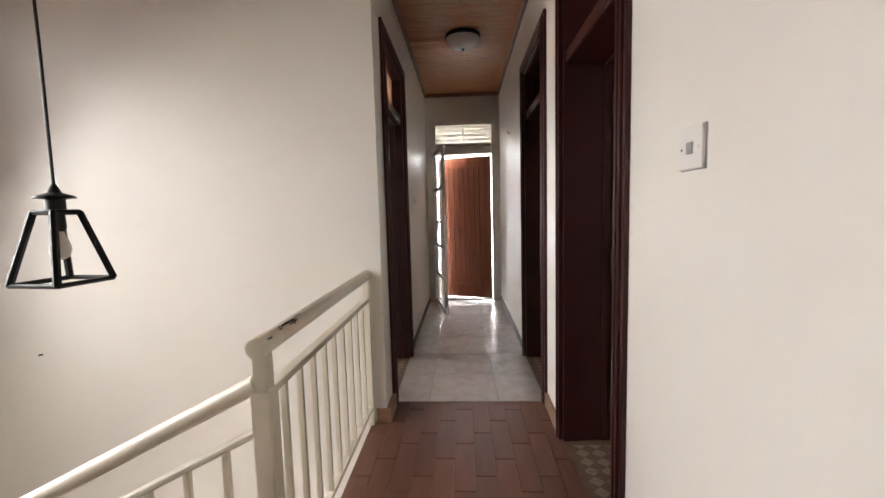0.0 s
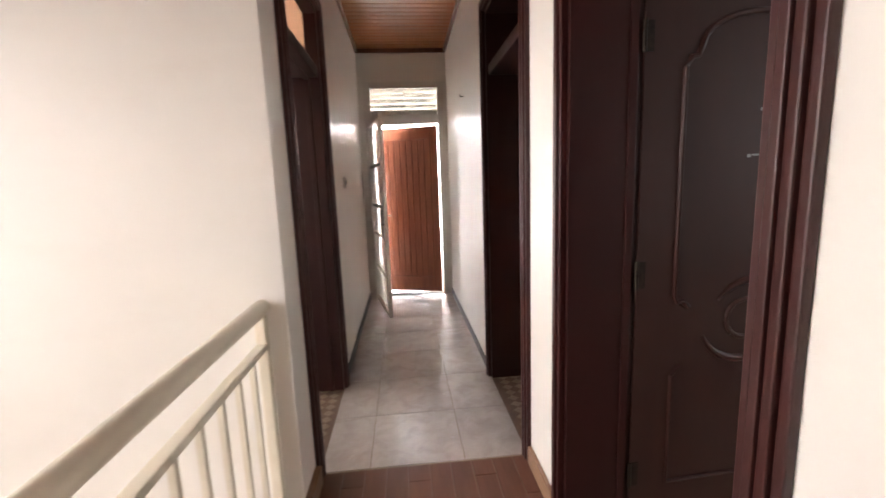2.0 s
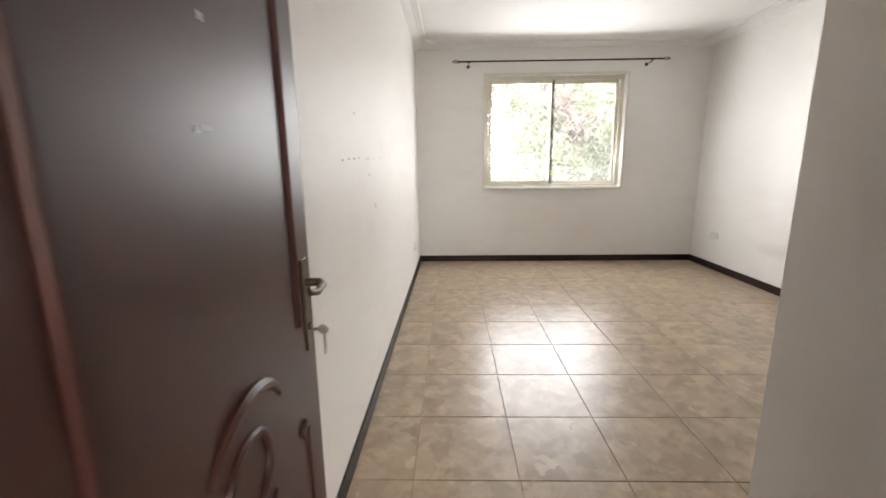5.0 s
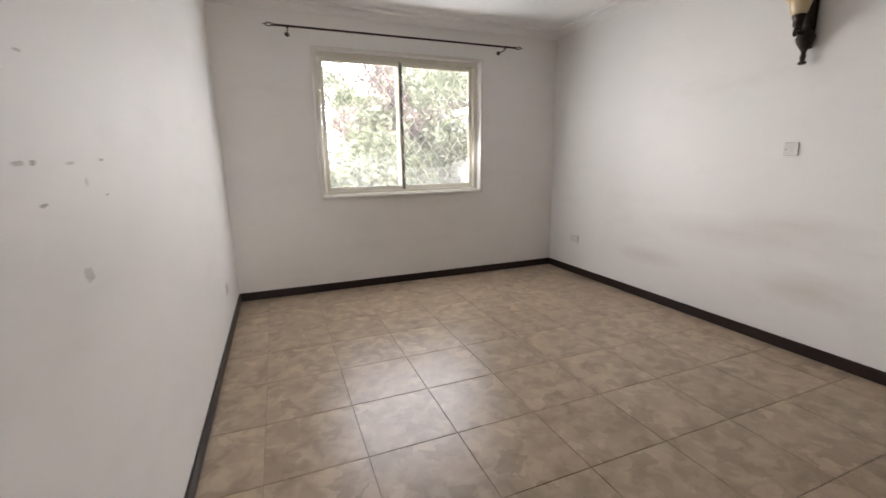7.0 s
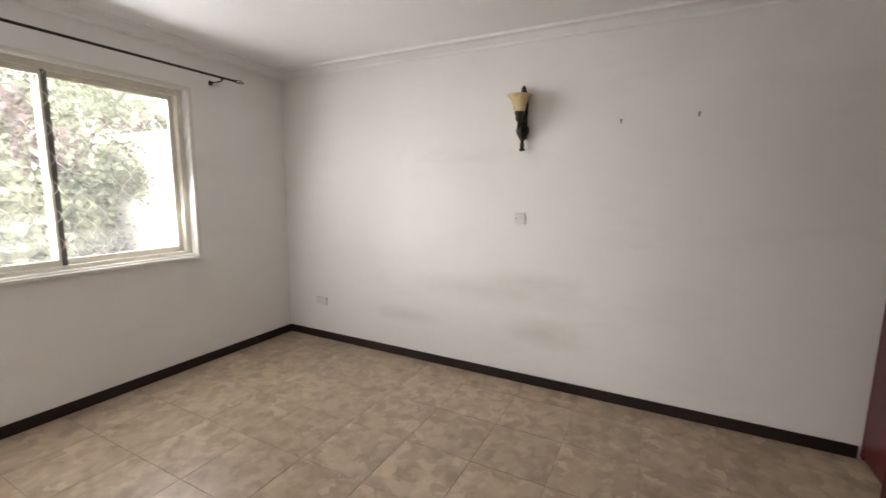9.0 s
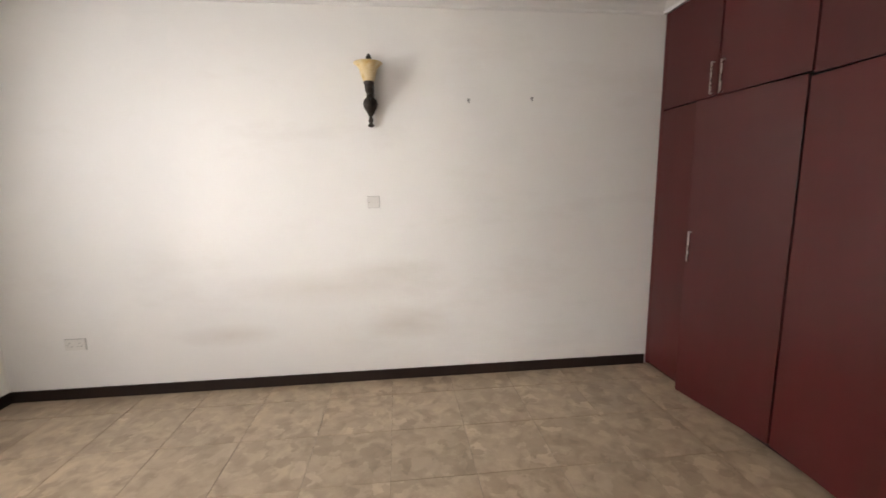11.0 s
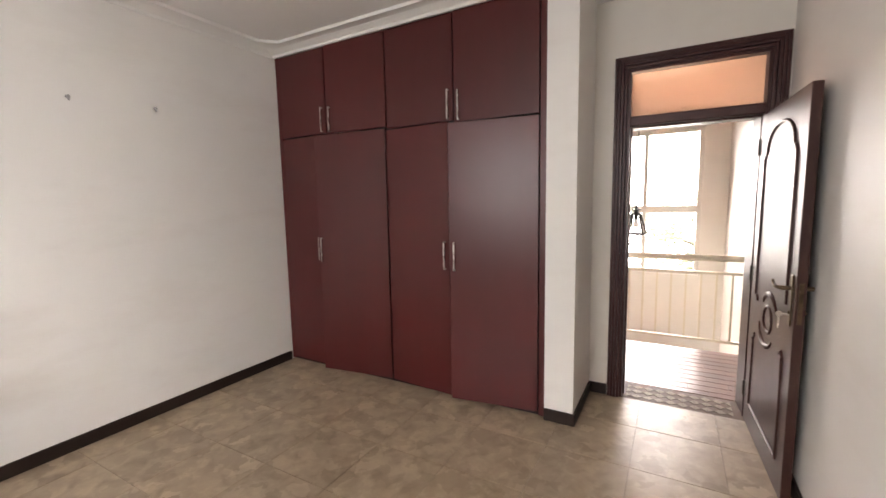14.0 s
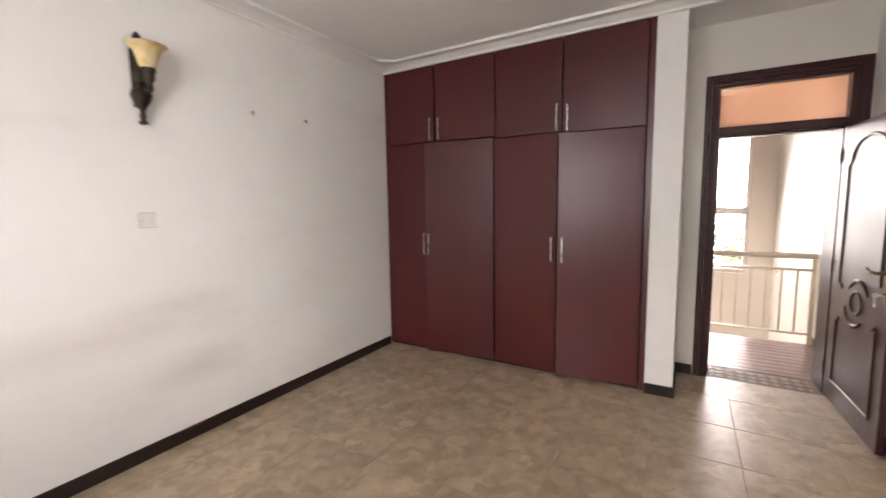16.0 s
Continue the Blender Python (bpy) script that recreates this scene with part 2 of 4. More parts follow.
M_OPAL = material("opal_lamp_glass", (0.72, 0.70, 0.66), 0.25, vary=0.03)
M_TEAK = material("varnished_hardwood_door", (0.27, 0.085, 0.042), 0.38, noise_scale=4, vary=0.2, fine=40, stretch=(8, 8, 0.6), bump=0.06, dark=(0.18, 0.05, 0.025))
M_SCUFF = material("pencil_grey_scuff", (0.66, 0.64, 0.60), 0.8, vary=0.25)
M_CONC = material("pale_concrete", (0.55, 0.53, 0.49), 0.7, noise_scale=3, vary=0.1)
M_HOUSE = material("white_render", (0.80, 0.79, 0.76), 0.7, noise_scale=2, vary=0.04)
# unseen ground, made pale so it reflects daylight up to the bedroom ceiling
M_BOUNCE_GROUND = material("pale_bounce_ground", (0.45, 0.39, 0.31), 0.9, noise_scale=0.6, vary=0.15, bump=0.3, bump_dist=0.02)
M_BARK = material("grey_bark", (0.11, 0.085, 0.06), 0.9, noise_scale=8, vary=0.25, bump=0.4, bump_dist=0.02)
M_FOLI = material("green_foliage", (0.215, 0.24, 0.165), 0.55, noise_scale=1.1, vary=0.25, fine=9, dark=(0.10, 0.12, 0.06))
M_FOLI2 = material("purple_brown_foliage", (0.20, 0.15, 0.14), 0.6, noise_scale=1.1, vary=0.22, fine=9, dark=(0.11, 0.085, 0.085))
for m in (M_FOLI, M_FOLI2):
    nt = m.node_tree
    b = nt.nodes["Principled BSDF"]
    tr = nt.nodes.new("ShaderNodeBsdfTranslucent")
    mx = nt.nodes.new("ShaderNodeMixShader")
    mx.inputs["Fac"].default_value = 0.5
    nt.links.new(b.inputs["Base Color"].links[0].from_socket, tr.inputs["Color"])
    nt.links.new(b.outputs[0], mx.inputs[1])
    nt.links.new(tr.outputs[0], mx.inputs[2])
    nt.links.new(mx.outputs[0], nt.nodes["Material Output"].inputs["Surface"])
M_GLASS = glass_material("clear_glass")
# pane with window glare built in: a thin translucent white washes out the foliage
M_GLARE = glass_material("glare_veil_glass")
nt = M_GLARE.node_tree
veil = nt.nodes.new("ShaderNodeBsdfTranslucent")
veil.inputs["Color"].default_value = (0.9, 0.9, 0.88, 1)
veil_noise = nt.nodes.new("ShaderNodeTexNoise")
veil_noise.inputs["Scale"].default_value, veil_noise.inputs["Detail"].default_value = 2.2, 6
rng = nt.nodes.new("ShaderNodeMapRange")
rng.inputs["To Min"].default_value, rng.inputs["To Max"].default_value = 0.012, 0.04
mx = nt.nodes.new("ShaderNodeMixShader")
nt.links.new(veil_noise.outputs["Fac"], rng.inputs["Value"])
nt.links.new(rng.outputs["Result"], mx.inputs["Fac"])
nt.links.new(nt.nodes["Mix Shader"].outputs[0], mx.inputs[1])
nt.links.new(veil.outputs[0], mx.inputs[2])
nt.links.new(mx.outputs[0], nt.nodes["Material Output"].inputs["Surface"])
M_FROST = glass_material("amber_transom_glass", (1.0, 0.80, 0.68), 0.05)
nt = M_FROST.node_tree
trl = nt.nodes.new("ShaderNodeBsdfTranslucent")
trl.inputs["Color"].default_value = (0.95, 0.68, 0.52, 1)
mx = nt.nodes.new("ShaderNodeMixShader")
mx.inputs["Fac"].default_value = 0.35
src = nt.nodes["Mix Shader"].outputs[0]
nt.links.new(src, mx.inputs[1])
nt.links.new(trl.outputs[0], mx.inputs[2])
nt.links.new(mx.outputs[0], nt.nodes["Material Output"].inputs["Surface"])
M_PANEL = material("wall_notice_metal", (0.28, 0.27, 0.26), 0.5, vary=0.1)


# ---- building blocks ----
def add_box(bm, lo, hi, bevel=0.0):
    r = bmesh.ops.create_cube(bm, size=1.0)
    vs = r["verts"]
    for v in vs:
        v.co = Vector([lo[k] + (v.co[k] + 0.5) * (hi[k] - lo[k]) for k in range(3)])
    if bevel:
        es = list({e for v in vs for e in v.link_edges})
        bmesh.ops.bevel(bm, geom=es, offset=bevel, segments=2, affect="EDGES", profile=0.6)
    return bm


def box(lo, hi, bevel=0.0):
    return add_box(bmesh.new(), lo, hi, bevel)


def add_tube(bm, pts, r, sides=10, closed=False, radii=None, squash=None):
    """A round bar along points."""
    pts = [Vector(p) for p in pts]
    n = len(pts)
    rings = []
    up = Vector((0.13, 0.29, 0.95)).normalized()
    for k, p in enumerate(pts):
        if closed:
            d = pts[(k + 1) % n] - pts[k - 1]
        else:
            d = pts[min(k + 1, n - 1)] - pts[max(k - 1, 0)]
        d.normalize()
        a = d.cross(up)
        if a.length < 1e-3:
            a = d.cross(Vector((1, 0, 0)))
        a.normalize()
        b = d.cross(a).normalized()
        rad = radii[k] if radii else r
        ring = []
        for s in range(sides):
            ang = 2 * math.pi * s / sides
            off = a * math.cos(ang) * rad + b * math.sin(ang) * rad
            if squash:
                off = Vector([off[q] * squash[q] for q in range(3)])
            ring.append(bm.verts.new(p + off))
        rings.append(ring)
    for k in range(n if closed else n - 1):
        r0, r1 = rings[k], rings[(k + 1) % n]
        for s in range(sides):
            bm.faces.new((r0[s], r0[(s + 1) % sides], r1[(s + 1) % sides], r1[s]))
    if not closed:
        bm.faces.new(list(reversed(rings[0])))
        bm.faces.new(rings[-1])
    return bm


def tube(pts, r, sides=10, closed=False, radii=None, squash=None):
    return add_tube(bmesh.new(), pts, r, sides, closed, radii, squash)


def add_lathe(bm, profile, centre, sides=20, axis="z"):
    """Turned shape from (radius, height) pairs."""
    c = Vector(centre)
    rings = []
    for r, h in profile:
        ring = []
        for s in range(sides):
            a = 2 * math.pi * s / sides
            p = Vector((r * math.cos(a), r * math.sin(a), h))
            if axis == "y":
                p = Vector((p.x, p.z, p.y))
            elif axis == "x":
                p = Vector((p.z, p.x, p.y))
            ring.append(bm.verts.new(c + p))
        rings.append(ring)
    for a, b in zip(rings, rings[1:]):
        for s in range(sides):
            bm.faces.new((a[s], a[(s + 1) % sides], b[(s + 1) % sides], b[s]))
    bm.faces.new(list(reversed(rings[0])))
    bm.faces.new(rings[-1])
    return bm


def lathe(profile, centre, sides=20, axis="z"):
    return add_lathe(bmesh.new(), profile, centre, sides, axis)


def mesh_from(bm, name, mat, smooth=False):
    bmesh.ops.recalc_face_normals(bm, faces=bm.faces)
    me = bpy.data.meshes.new(name)
    bm.to_mesh(me)
    bm.free()
    me.materials.append(mat)
    if smooth:
        for p in me.polygons:
            p.use_smooth = True
        me.set_sharp_from_angle(angle=radians(38))
    return me


def part(name, bm, mat, parent=None, label="", smooth=False):
    ob = new(name, mesh_from(bm, name, mat, smooth))
    if parent is not None:
        ob.parent = parent
    if label:
        ob["label"] = label
    return ob


def thing(name, label, category, group="", at=None):
    ob = new(name)
    ob.empty_display_size = 0.1
    if at is not None:
        ob.matrix_world = at
    return tagged(ob, label, category, group)


def structure(name, bm, mat, label, category, smooth=False):
    return tagged(part(name, bm, mat, smooth=smooth), label, category, kind="structure")


def wall(name, lo, hi, holes, mat, label):
    """A wall block with openings cut through. holes: (a0, a1, z0, z1) along its long side."""
    k = 0 if hi[0] - lo[0] > hi[1] - lo[1] else 1
    us = sorted({lo[k], hi[k], *[h[0] for h in holes], *[h[1] for h in holes]})
    zs = sorted({lo[2], hi[2], *[h[2] for h in holes], *[h[3] for h in holes]})
    us = [u for u in us if lo[k] <= u <= hi[k]]
    zs = [z for z in zs if lo[2] <= z <= hi[2]]
    bm = bmesh.new()
    for u0, u1 in zip(us, us[1:]):
        for z0, z1 in zip(zs, zs[1:]):
            um, zm = (u0 + u1) / 2, (z0 + z1) / 2
            if any(h[0] < um < h[1] and h[2] < zm < h[3] for h in holes):
                continue
            a, b = list(lo), list(hi)
            a[k], b[k], a[2], b[2] = u0, u1, z0, z1
            add_box(bm, a, b)
    bmesh.ops.remove_doubles(bm, verts=bm.verts, dist=0.0004)
    bm.verts.index_update()
    seen = {}
    for f in bm.faces:
        seen.setdefault(tuple(sorted(v.index for v in f.verts)), []).append(f)
    bmesh.ops.delete(bm, geom=[f for fs in seen.values() if len(fs) > 1 for f in fs], context="FACES_ONLY")
    bmesh.ops.dissolve_limit(bm, angle_limit=0.01, verts=bm.verts, edges=bm.edges)
    return structure(name, bm, mat, label, "wall")


# ---- plan ----
CX0, CX1 = 0.262, 1.302          # corridor
CEND = 7.95
HZ = 2.94                      # hall ceiling
BX0, BX1 = 1.61, 7.275         # bedroom
BY0, BY1 = 0.49, 4.375
BZ = 2.93
SX = -2.37                     # stair window wall
SY = 4.455                      # stairwell end wall
TOP = 3.15

# walls
wall("wall_hall_bedroom", (CX1, -0.2, -0.3), (BX0, CEND, TOP),
     [(3.435, 4.285, -0.2, 2.45), (4.745, 5.615, -0.2, 2.45)], M_HALL, "cream painted wall between the hall and the bedroom")
wall("wall_corridor", (0.08, SY, -0.3), (CX0, CEND, TOP), [(4.745, 5.615, -0.2, 2.45)], M_HALL, "cream painted corridor wall with a doorway")
wall("wall_stairwell", (SX, SY, -3.0), (0.08, SY + 0.2, TOP), [], M_HALL, "tall cream stairwell wall")
wall("wall_stair_window", (SX - 0.22, -0.2, -3.0), (SX, SY + 0.2, TOP), [(2.05, 4.13, 0.34, 2.56)], M_HALL, "cream stairwell wall with a tall window")
wall("wall_hall_back", (SX, -0.4, -3.0), (BX0, -0.2, TOP), [], M_HALL, "plain cream wall behind the landing")
wall("wall_corridor_end", (-2.6, CEND, -0.3), (BX0, CEND + 0.2, TOP), [(0.345, 1.235, 0.0, 2.54)], M_HALL, "cream end wall with the outer doorway")
wall("wall_bedroom_window", (BX1, BY0 - 0.2, -0.3), (BX1 + 0.2, BY1 + 0.2, TOP), [(1.57, 3.44, 1.06, 2.54)], M_WALL, "white bedroom wall with a sliding window")
wall("wall_bedroom_lamp", (BX0, BY0 - 0.2, -0.3), (BX1, BY0, TOP), [], M_WALL, "white bedroom wall with smudges and a wall lamp")
wall("wall_bedroom_plain", (BX0, BY1, -0.3), (BX1, BY1 + 0.2, TOP), [], M_WALL, "white bedroom wall with scuff marks")
wall("wall_wing", (BX0, 3.035, 0.0), (2.207, 3.232, BZ), [], M_WALL, "short white wing wall beside the wardrobe")
wall("wall_room_side", (-2.6, SY + 0.2, -0.3), (-2.4, CEND, TOP), [(5.5, 7.3, 0.9, 2.4)], M_HALL, "white outer wall of the side room")
wall("wall_room_behind_corridor", (BX0 + 0.003, 6.4, -0.3), (4.0, 6.6, TOP), [], M_WALL, "plain wall of the unlit room")
wall("wall_room_behind_corridor_end", (4.0, BY1 + 0.2, -0.3), (4.2, 6.6, TOP), [], M_WALL, "plain wall of the unlit room")

# floor slabs under the tiles, and the ceilings
structure("floor", box((BX0 - 0.001, BY0, -0.3), (BX1, BY1, -0.004)), M_GROUT, "grey grout bed of the bedroom floor", "floor")
bm = bmesh.new()
add_box(bm, (0.17, -0.2, -0.3), (CX1, SY, -0.004))
add_box(bm, (CX0, SY, -0.3), (CX1, 4.725, -0.004))
structure("floor_hall", bm, M_GROUTL, "pale grout bed of the landing floor", "floor")
structure("floor_corridor", box((CX0, 4.725, -0.3), (CX1, CEND + 0.2, -0.004)), M_GROUT, "grey grout bed of the corridor floor", "floor")
structure("floor_side_room", box((-2.4, SY + 0.2, -0.3), (0.08, CEND, -0.002)), M_TILE2, "beige tiled floor of the side room", "floor")
structure("floor_dark_room", box((BX0, BY1 + 0.2, -0.3), (4.0, 6.4, -0.002)), M_TILE2, "beige tiled floor of the unlit room", "floor")
bm = bmesh.new()
for a, b in (((CX1, 3.435), (BX0, 4.285)), ((CX1, 4.745), (BX0, 5.615)), ((0.08, 4.745), (CX0, 5.615))):
    add_box(bm, (a[0], a[1], -0.2), (b[0], b[1], -0.003))
structure("door_sill", bm, M_MOSAICD, "brown mosaic bed in the doorways", "sill")
structure("ceiling", box((BX0, BY0, BZ), (BX1, BY1, BZ + 0.22)), M_CEIL, "flat white bedroom ceiling", "ceiling")
structure("ceiling_side_room", box((-2.4, SY + 0.2, 2.9), (0.08, CEND, 3.12)), M_CEIL, "plain white ceiling of the side room", "ceiling")
structure("ceiling_dark_room", box((BX0, BY1 + 0.2, 2.9), (4.0, 6.4, 3.12)), M_CEIL, "plain white ceiling of the unlit room", "ceiling")


def plank_ceiling(x0, x1, y0, y1, z):
    """Tongue-and-groove boards that run across, with open V joints."""
    bm = bmesh.new()
    w = 0.088
    y = y0
    while y < y1 - 0.01:
        e = min(y + w, y1)
        g = 0.006
        vs = [(x0, y, z + 0.012), (x0, y + g, z), (x0, e - g, z), (x0, e, z + 0.012)]
        a = [bm.verts.new(p) for p in vs]
        b = [bm.verts.new((x1, p[1], p[2])) for p in vs]
        for k in range(3):
            bm.faces.new((a[k], a[k + 1], b[k + 1], b[k]))
        y = e
    add_box(bm, (x0, y0, z + 0.014), (x1, y1, z + 0.2))
    return bm


structure("ceiling_corridor", plank_ceiling(CX0, CX1, SY, CEND, HZ), M_PINE, "varnished orange pine board ceiling", "ceiling")
structure("ceiling_landing", plank_ceiling(SX, CX1, -0.2, SY, HZ), M_PINE, "varnished orange pine board ceiling", "ceiling")
bm = bmesh.new()
for lo, hi in (((CX0, SY, HZ - 0.045), (CX0 + 0.028, CEND - 0.03, HZ)), ((CX1 - 0.028, -0.2, HZ - 0.045), (CX1, CEND - 0.03, HZ)),
               ((CX0, CEND - 0.03, HZ - 0.045), (CX1, CEND, HZ)), ((SX, SY - 0.03, HZ - 0.045), (CX0, SY, HZ))):
    add_box(bm, lo, hi, 0.006)
structure("trim_ceiling", bm, M_PINE_TRIM, "dark stained ceiling edge moulding", "moulding")
structure("roof", box((-3.0, -0.8, TOP), (7.9, 8.6, TOP + 0.12)), M_CONC, "flat roof slab over the rooms", "roof")


# bedroom cornice: a sloped band with a bead, its corners cut
def cornice_band():
    bm = bmesh.new()
    x0, x1, y0, y1 = 2.21, BX1, BY0, BY1

    def loop(inset, z, cut):
        c = cut
        a, b, d, e = x0 + inset, x1 - inset, y0 + inset, y1 - inset
        pts = [(a + c, d), (b - c, d), (b, d + c), (b, e - c), (b - c, e), (a + c, e), (a, e - c), (a, d + c)]
        return [bm.verts.new((p[0], p[1], z)) for p in pts]
    rows = [loop(0.002, BZ - 0.065, 0.002), loop(0.012, BZ - 0.06, 0.004), loop(0.02, BZ - 0.045, 0.01), loop(0.075, BZ - 0.018, 0.05), loop(0.125, BZ - 0.012, 0.1),
            loop(0.127, BZ - 0.022, 0.1), loop(0.15, BZ - 0.022, 0.11), loop(0.153, BZ + 0.002, 0.11)]
    for a, b in zip(rows, rows[1:]):
        for k in range(8):
            bm.faces.new((a[k], a[(k + 1) % 8], b[(k + 1) % 8], b[k]))
    return bm


structure("cornice", cornice_band(), M_CORNICE, "white plaster cornice with a raised bead", "cornice")

# skirtings
bm = bmesh.new()
for lo, hi in (((2.21, BY0, 0), (BX1 - 0.012, BY0 + 0.014, 0.085)), ((BX1 - 0.014, BY0, 0), (BX1, BY1, 0.085)),
               ((1.70, BY1 - 0.014, 0), (BX1 - 0.012, BY1, 0.085)), ((2.207, 3.036, 0), (2.221, 3.246, 0.085)),
               ((BX0 + 0.014, 3.232, 0), (2.207, 3.246, 0.085)), ((BX0, 3.232, 0), (BX0 + 0.014, 3.365, 0.085))):
    add_box(bm, lo, hi, 0.003)
structure("baseboard", bm, M_BASE, "black glossy tile skirting", "skirting")
bm = bmesh.new()
for lo, hi in (((CX1 - 0.02, -0.2, 0), (CX1, 3.355, 0.09)), ((CX1 - 0.02, 4.345, 0), (CX1, 4.665, 0.09)),
               ((CX0 - 0.06, SY - 0.012, 0), (CX0 + 0.03, SY, 0.09)), ((CX0, SY, 0), (CX0 + 0.03, 4.665, 0.09))):
    add_box(bm, lo, hi, 0.003)
structure("baseboard_hall", bm, M_HALLBASE, "brown wood-look tile skirting", "skirting")
bm = bmesh.new()
for lo, hi in (((CX1 - 0.01, 5.70, 0), (CX1, CEND, 0.07)), ((CX0, 5.70, 0), (CX0 + 0.01, CEND, 0.07)), ((-2.39, CEND - 0.012, 0), (0.07, CEND, 0.085))):
    add_box(bm, lo, hi, 0.003)
structure("baseboard_corridor", bm, M_BASE, "dark tile skirting of the corridor", "skirting")


# ---- doorways ----
def wedge(bm, a, b, z0, z1):
    """A post whose plan runs from the span a on one face to the span b on the other. a, b: (x, y0, y1)."""
    lo = [bm.verts.new((a[0], a[1], z)) for z in (z0, z1)] + [bm.verts.new((a[0], a[2], z)) for z in (z0, z1)]
    hi = [bm.verts.new((b[0], b[1], z)) for z in (z0, z1)] + [bm.verts.new((b[0], b[2], z)) for z in (z0, z1)]
    for f in ((lo[0], lo[1], lo[3], lo[2]), (hi[0], hi[2], hi[3], hi[1]), (lo[0], hi[0], hi[1], lo[1]), (lo[2], lo[3], hi[3], hi[2]), (lo[0], lo[2], hi[2], hi[0]), (lo[1], hi[1], hi[3], lo[3])):
        bm.faces.new(f)
    return bm


def door_casing(name, xa, xb, y0, y1, side_a, side_b, glazed, ya0=None, ya1=None):
    """Dark lining, fluted architraves on both faces, a transom bar and light. xa < xb are the wall's faces."""
    root = thing(name, "dark mahogany door frame with fluted architrave and transom light", "door frame")
    root["kind"] = "structure"
    t = 0.03
    bar0, bar1, top = 2.05, 2.115, 2.45
    lin = bmesh.new()
    ya0, ya1 = ya0 or y0, ya1 or y1
    h0, h1 = min(y0, ya0), max(y1, ya1)
    wedge(lin, (xa, h0, ya0 + t), (xb, h0, y0 + t), 0, top - t)
    wedge(lin, (xa, ya1 - t, h1), (xb, y1 - t, h1), 0, top - t)
    add_box(lin, (xa, h0, top - t), (xb, h1, top), 0.003)
    part("lining", lin, M_MAHOG, root)
    part("transom_bar", box((xa + 0.01, y0 + t, bar0), (xb - 0.01, y1 - t, bar1), 0.008), M_MAHOG, root)
    for side, x, s in (("a", xa, -1), ("b", xb, 1)):
        if not (side_a if side == "a" else side_b):
            continue
        w = 0.088
        for k in range(4):
            o0, o1 = w * k / 4 + 0.001, w * (k + 1) / 4 - 0.001
            d = (0.024, 0.032, 0.028, 0.020)[k]
            bm = bmesh.new()
            lo, hi = sorted((x, x + s * d))
            e0, e1 = (ya0, ya1) if side == "a" else (y0, y1)
            a0, a1 = e0 + t * 0.4 - o0, e1 - t * 0.4 + o0
            add_box(bm, (lo, a0 - (o1 - o0), 0), (hi, a0, top + o1 - t * 0.4), 0.004)
            add_box(bm, (lo, a1, 0), (hi, a1 + (o1 - o0), top + o1 - t * 0.4), 0.004)
            add_box(bm, (lo, a0, top + o0 - t * 0.4), (hi, a1, top + o1 - t * 0.4), 0.004)
            part("architrave", bm, M_MAHOG, root)
    stop = bmesh.new()
    xs = xb - 0.065
    for lo, hi in (((xs - 0.03, y0 + t, 0), (xs, y0 + t + 0.014, bar0)), ((xs - 0.03, y1 - t - 0.014, 0), (xs, y1 - t, bar0)), ((xs - 0.03, y0 + t, bar0 - 0.014), (xs, y1 - t, bar0))):
        add_box(stop, lo, hi, 0.003)
    part("door_stop", stop, M_MAHOG, root)
    if glazed:
        xm = xb - 0.08
        pane = part("transom_pane", box((xm, y0 + t, bar1), (xm + 0.005, y1 - t, top - t)), M_FROST, root, "amber tinted transom glass")
        pane.visible_shadow = False
    else:
        part("transom_panel", box((xb - 0.09, y0 + t, bar1), (xb - 0.07, y1 - t, top - t)), M_MAHOG, root)
    return root


door_casing("door_1", CX1, BX0, 3.445, 4.29, True, True, True, 3.435, 4.265)
door_casing("door_2", CX1, BX0, 4.745, 5.615, True, False, False)
door_casing("door_3", 0.08, CX0, 4.745, 5.615, False, True, True)


def ring(bm, cx, cz, rx, rz, y, r, a0=0.0, a1=360.0, n=28):
    """A raised oval or arc on a face at y."""
    full = a1 - a0 >= 360
    pts = []
    for k in range(n if full else n + 1):
        a = radians(a0 + (a1 - a0) * k / n)
        pts.append((cx + rx * math.cos(a), y, cz + rz * math.sin(a)))
    radii = None
    if not full:
        radii = [r * (0.35 + 0.65 * math.sin(math.pi * k / n)) for k in range(n + 1)]
    return add_tube(bm, pts, r, 8, full, radii)


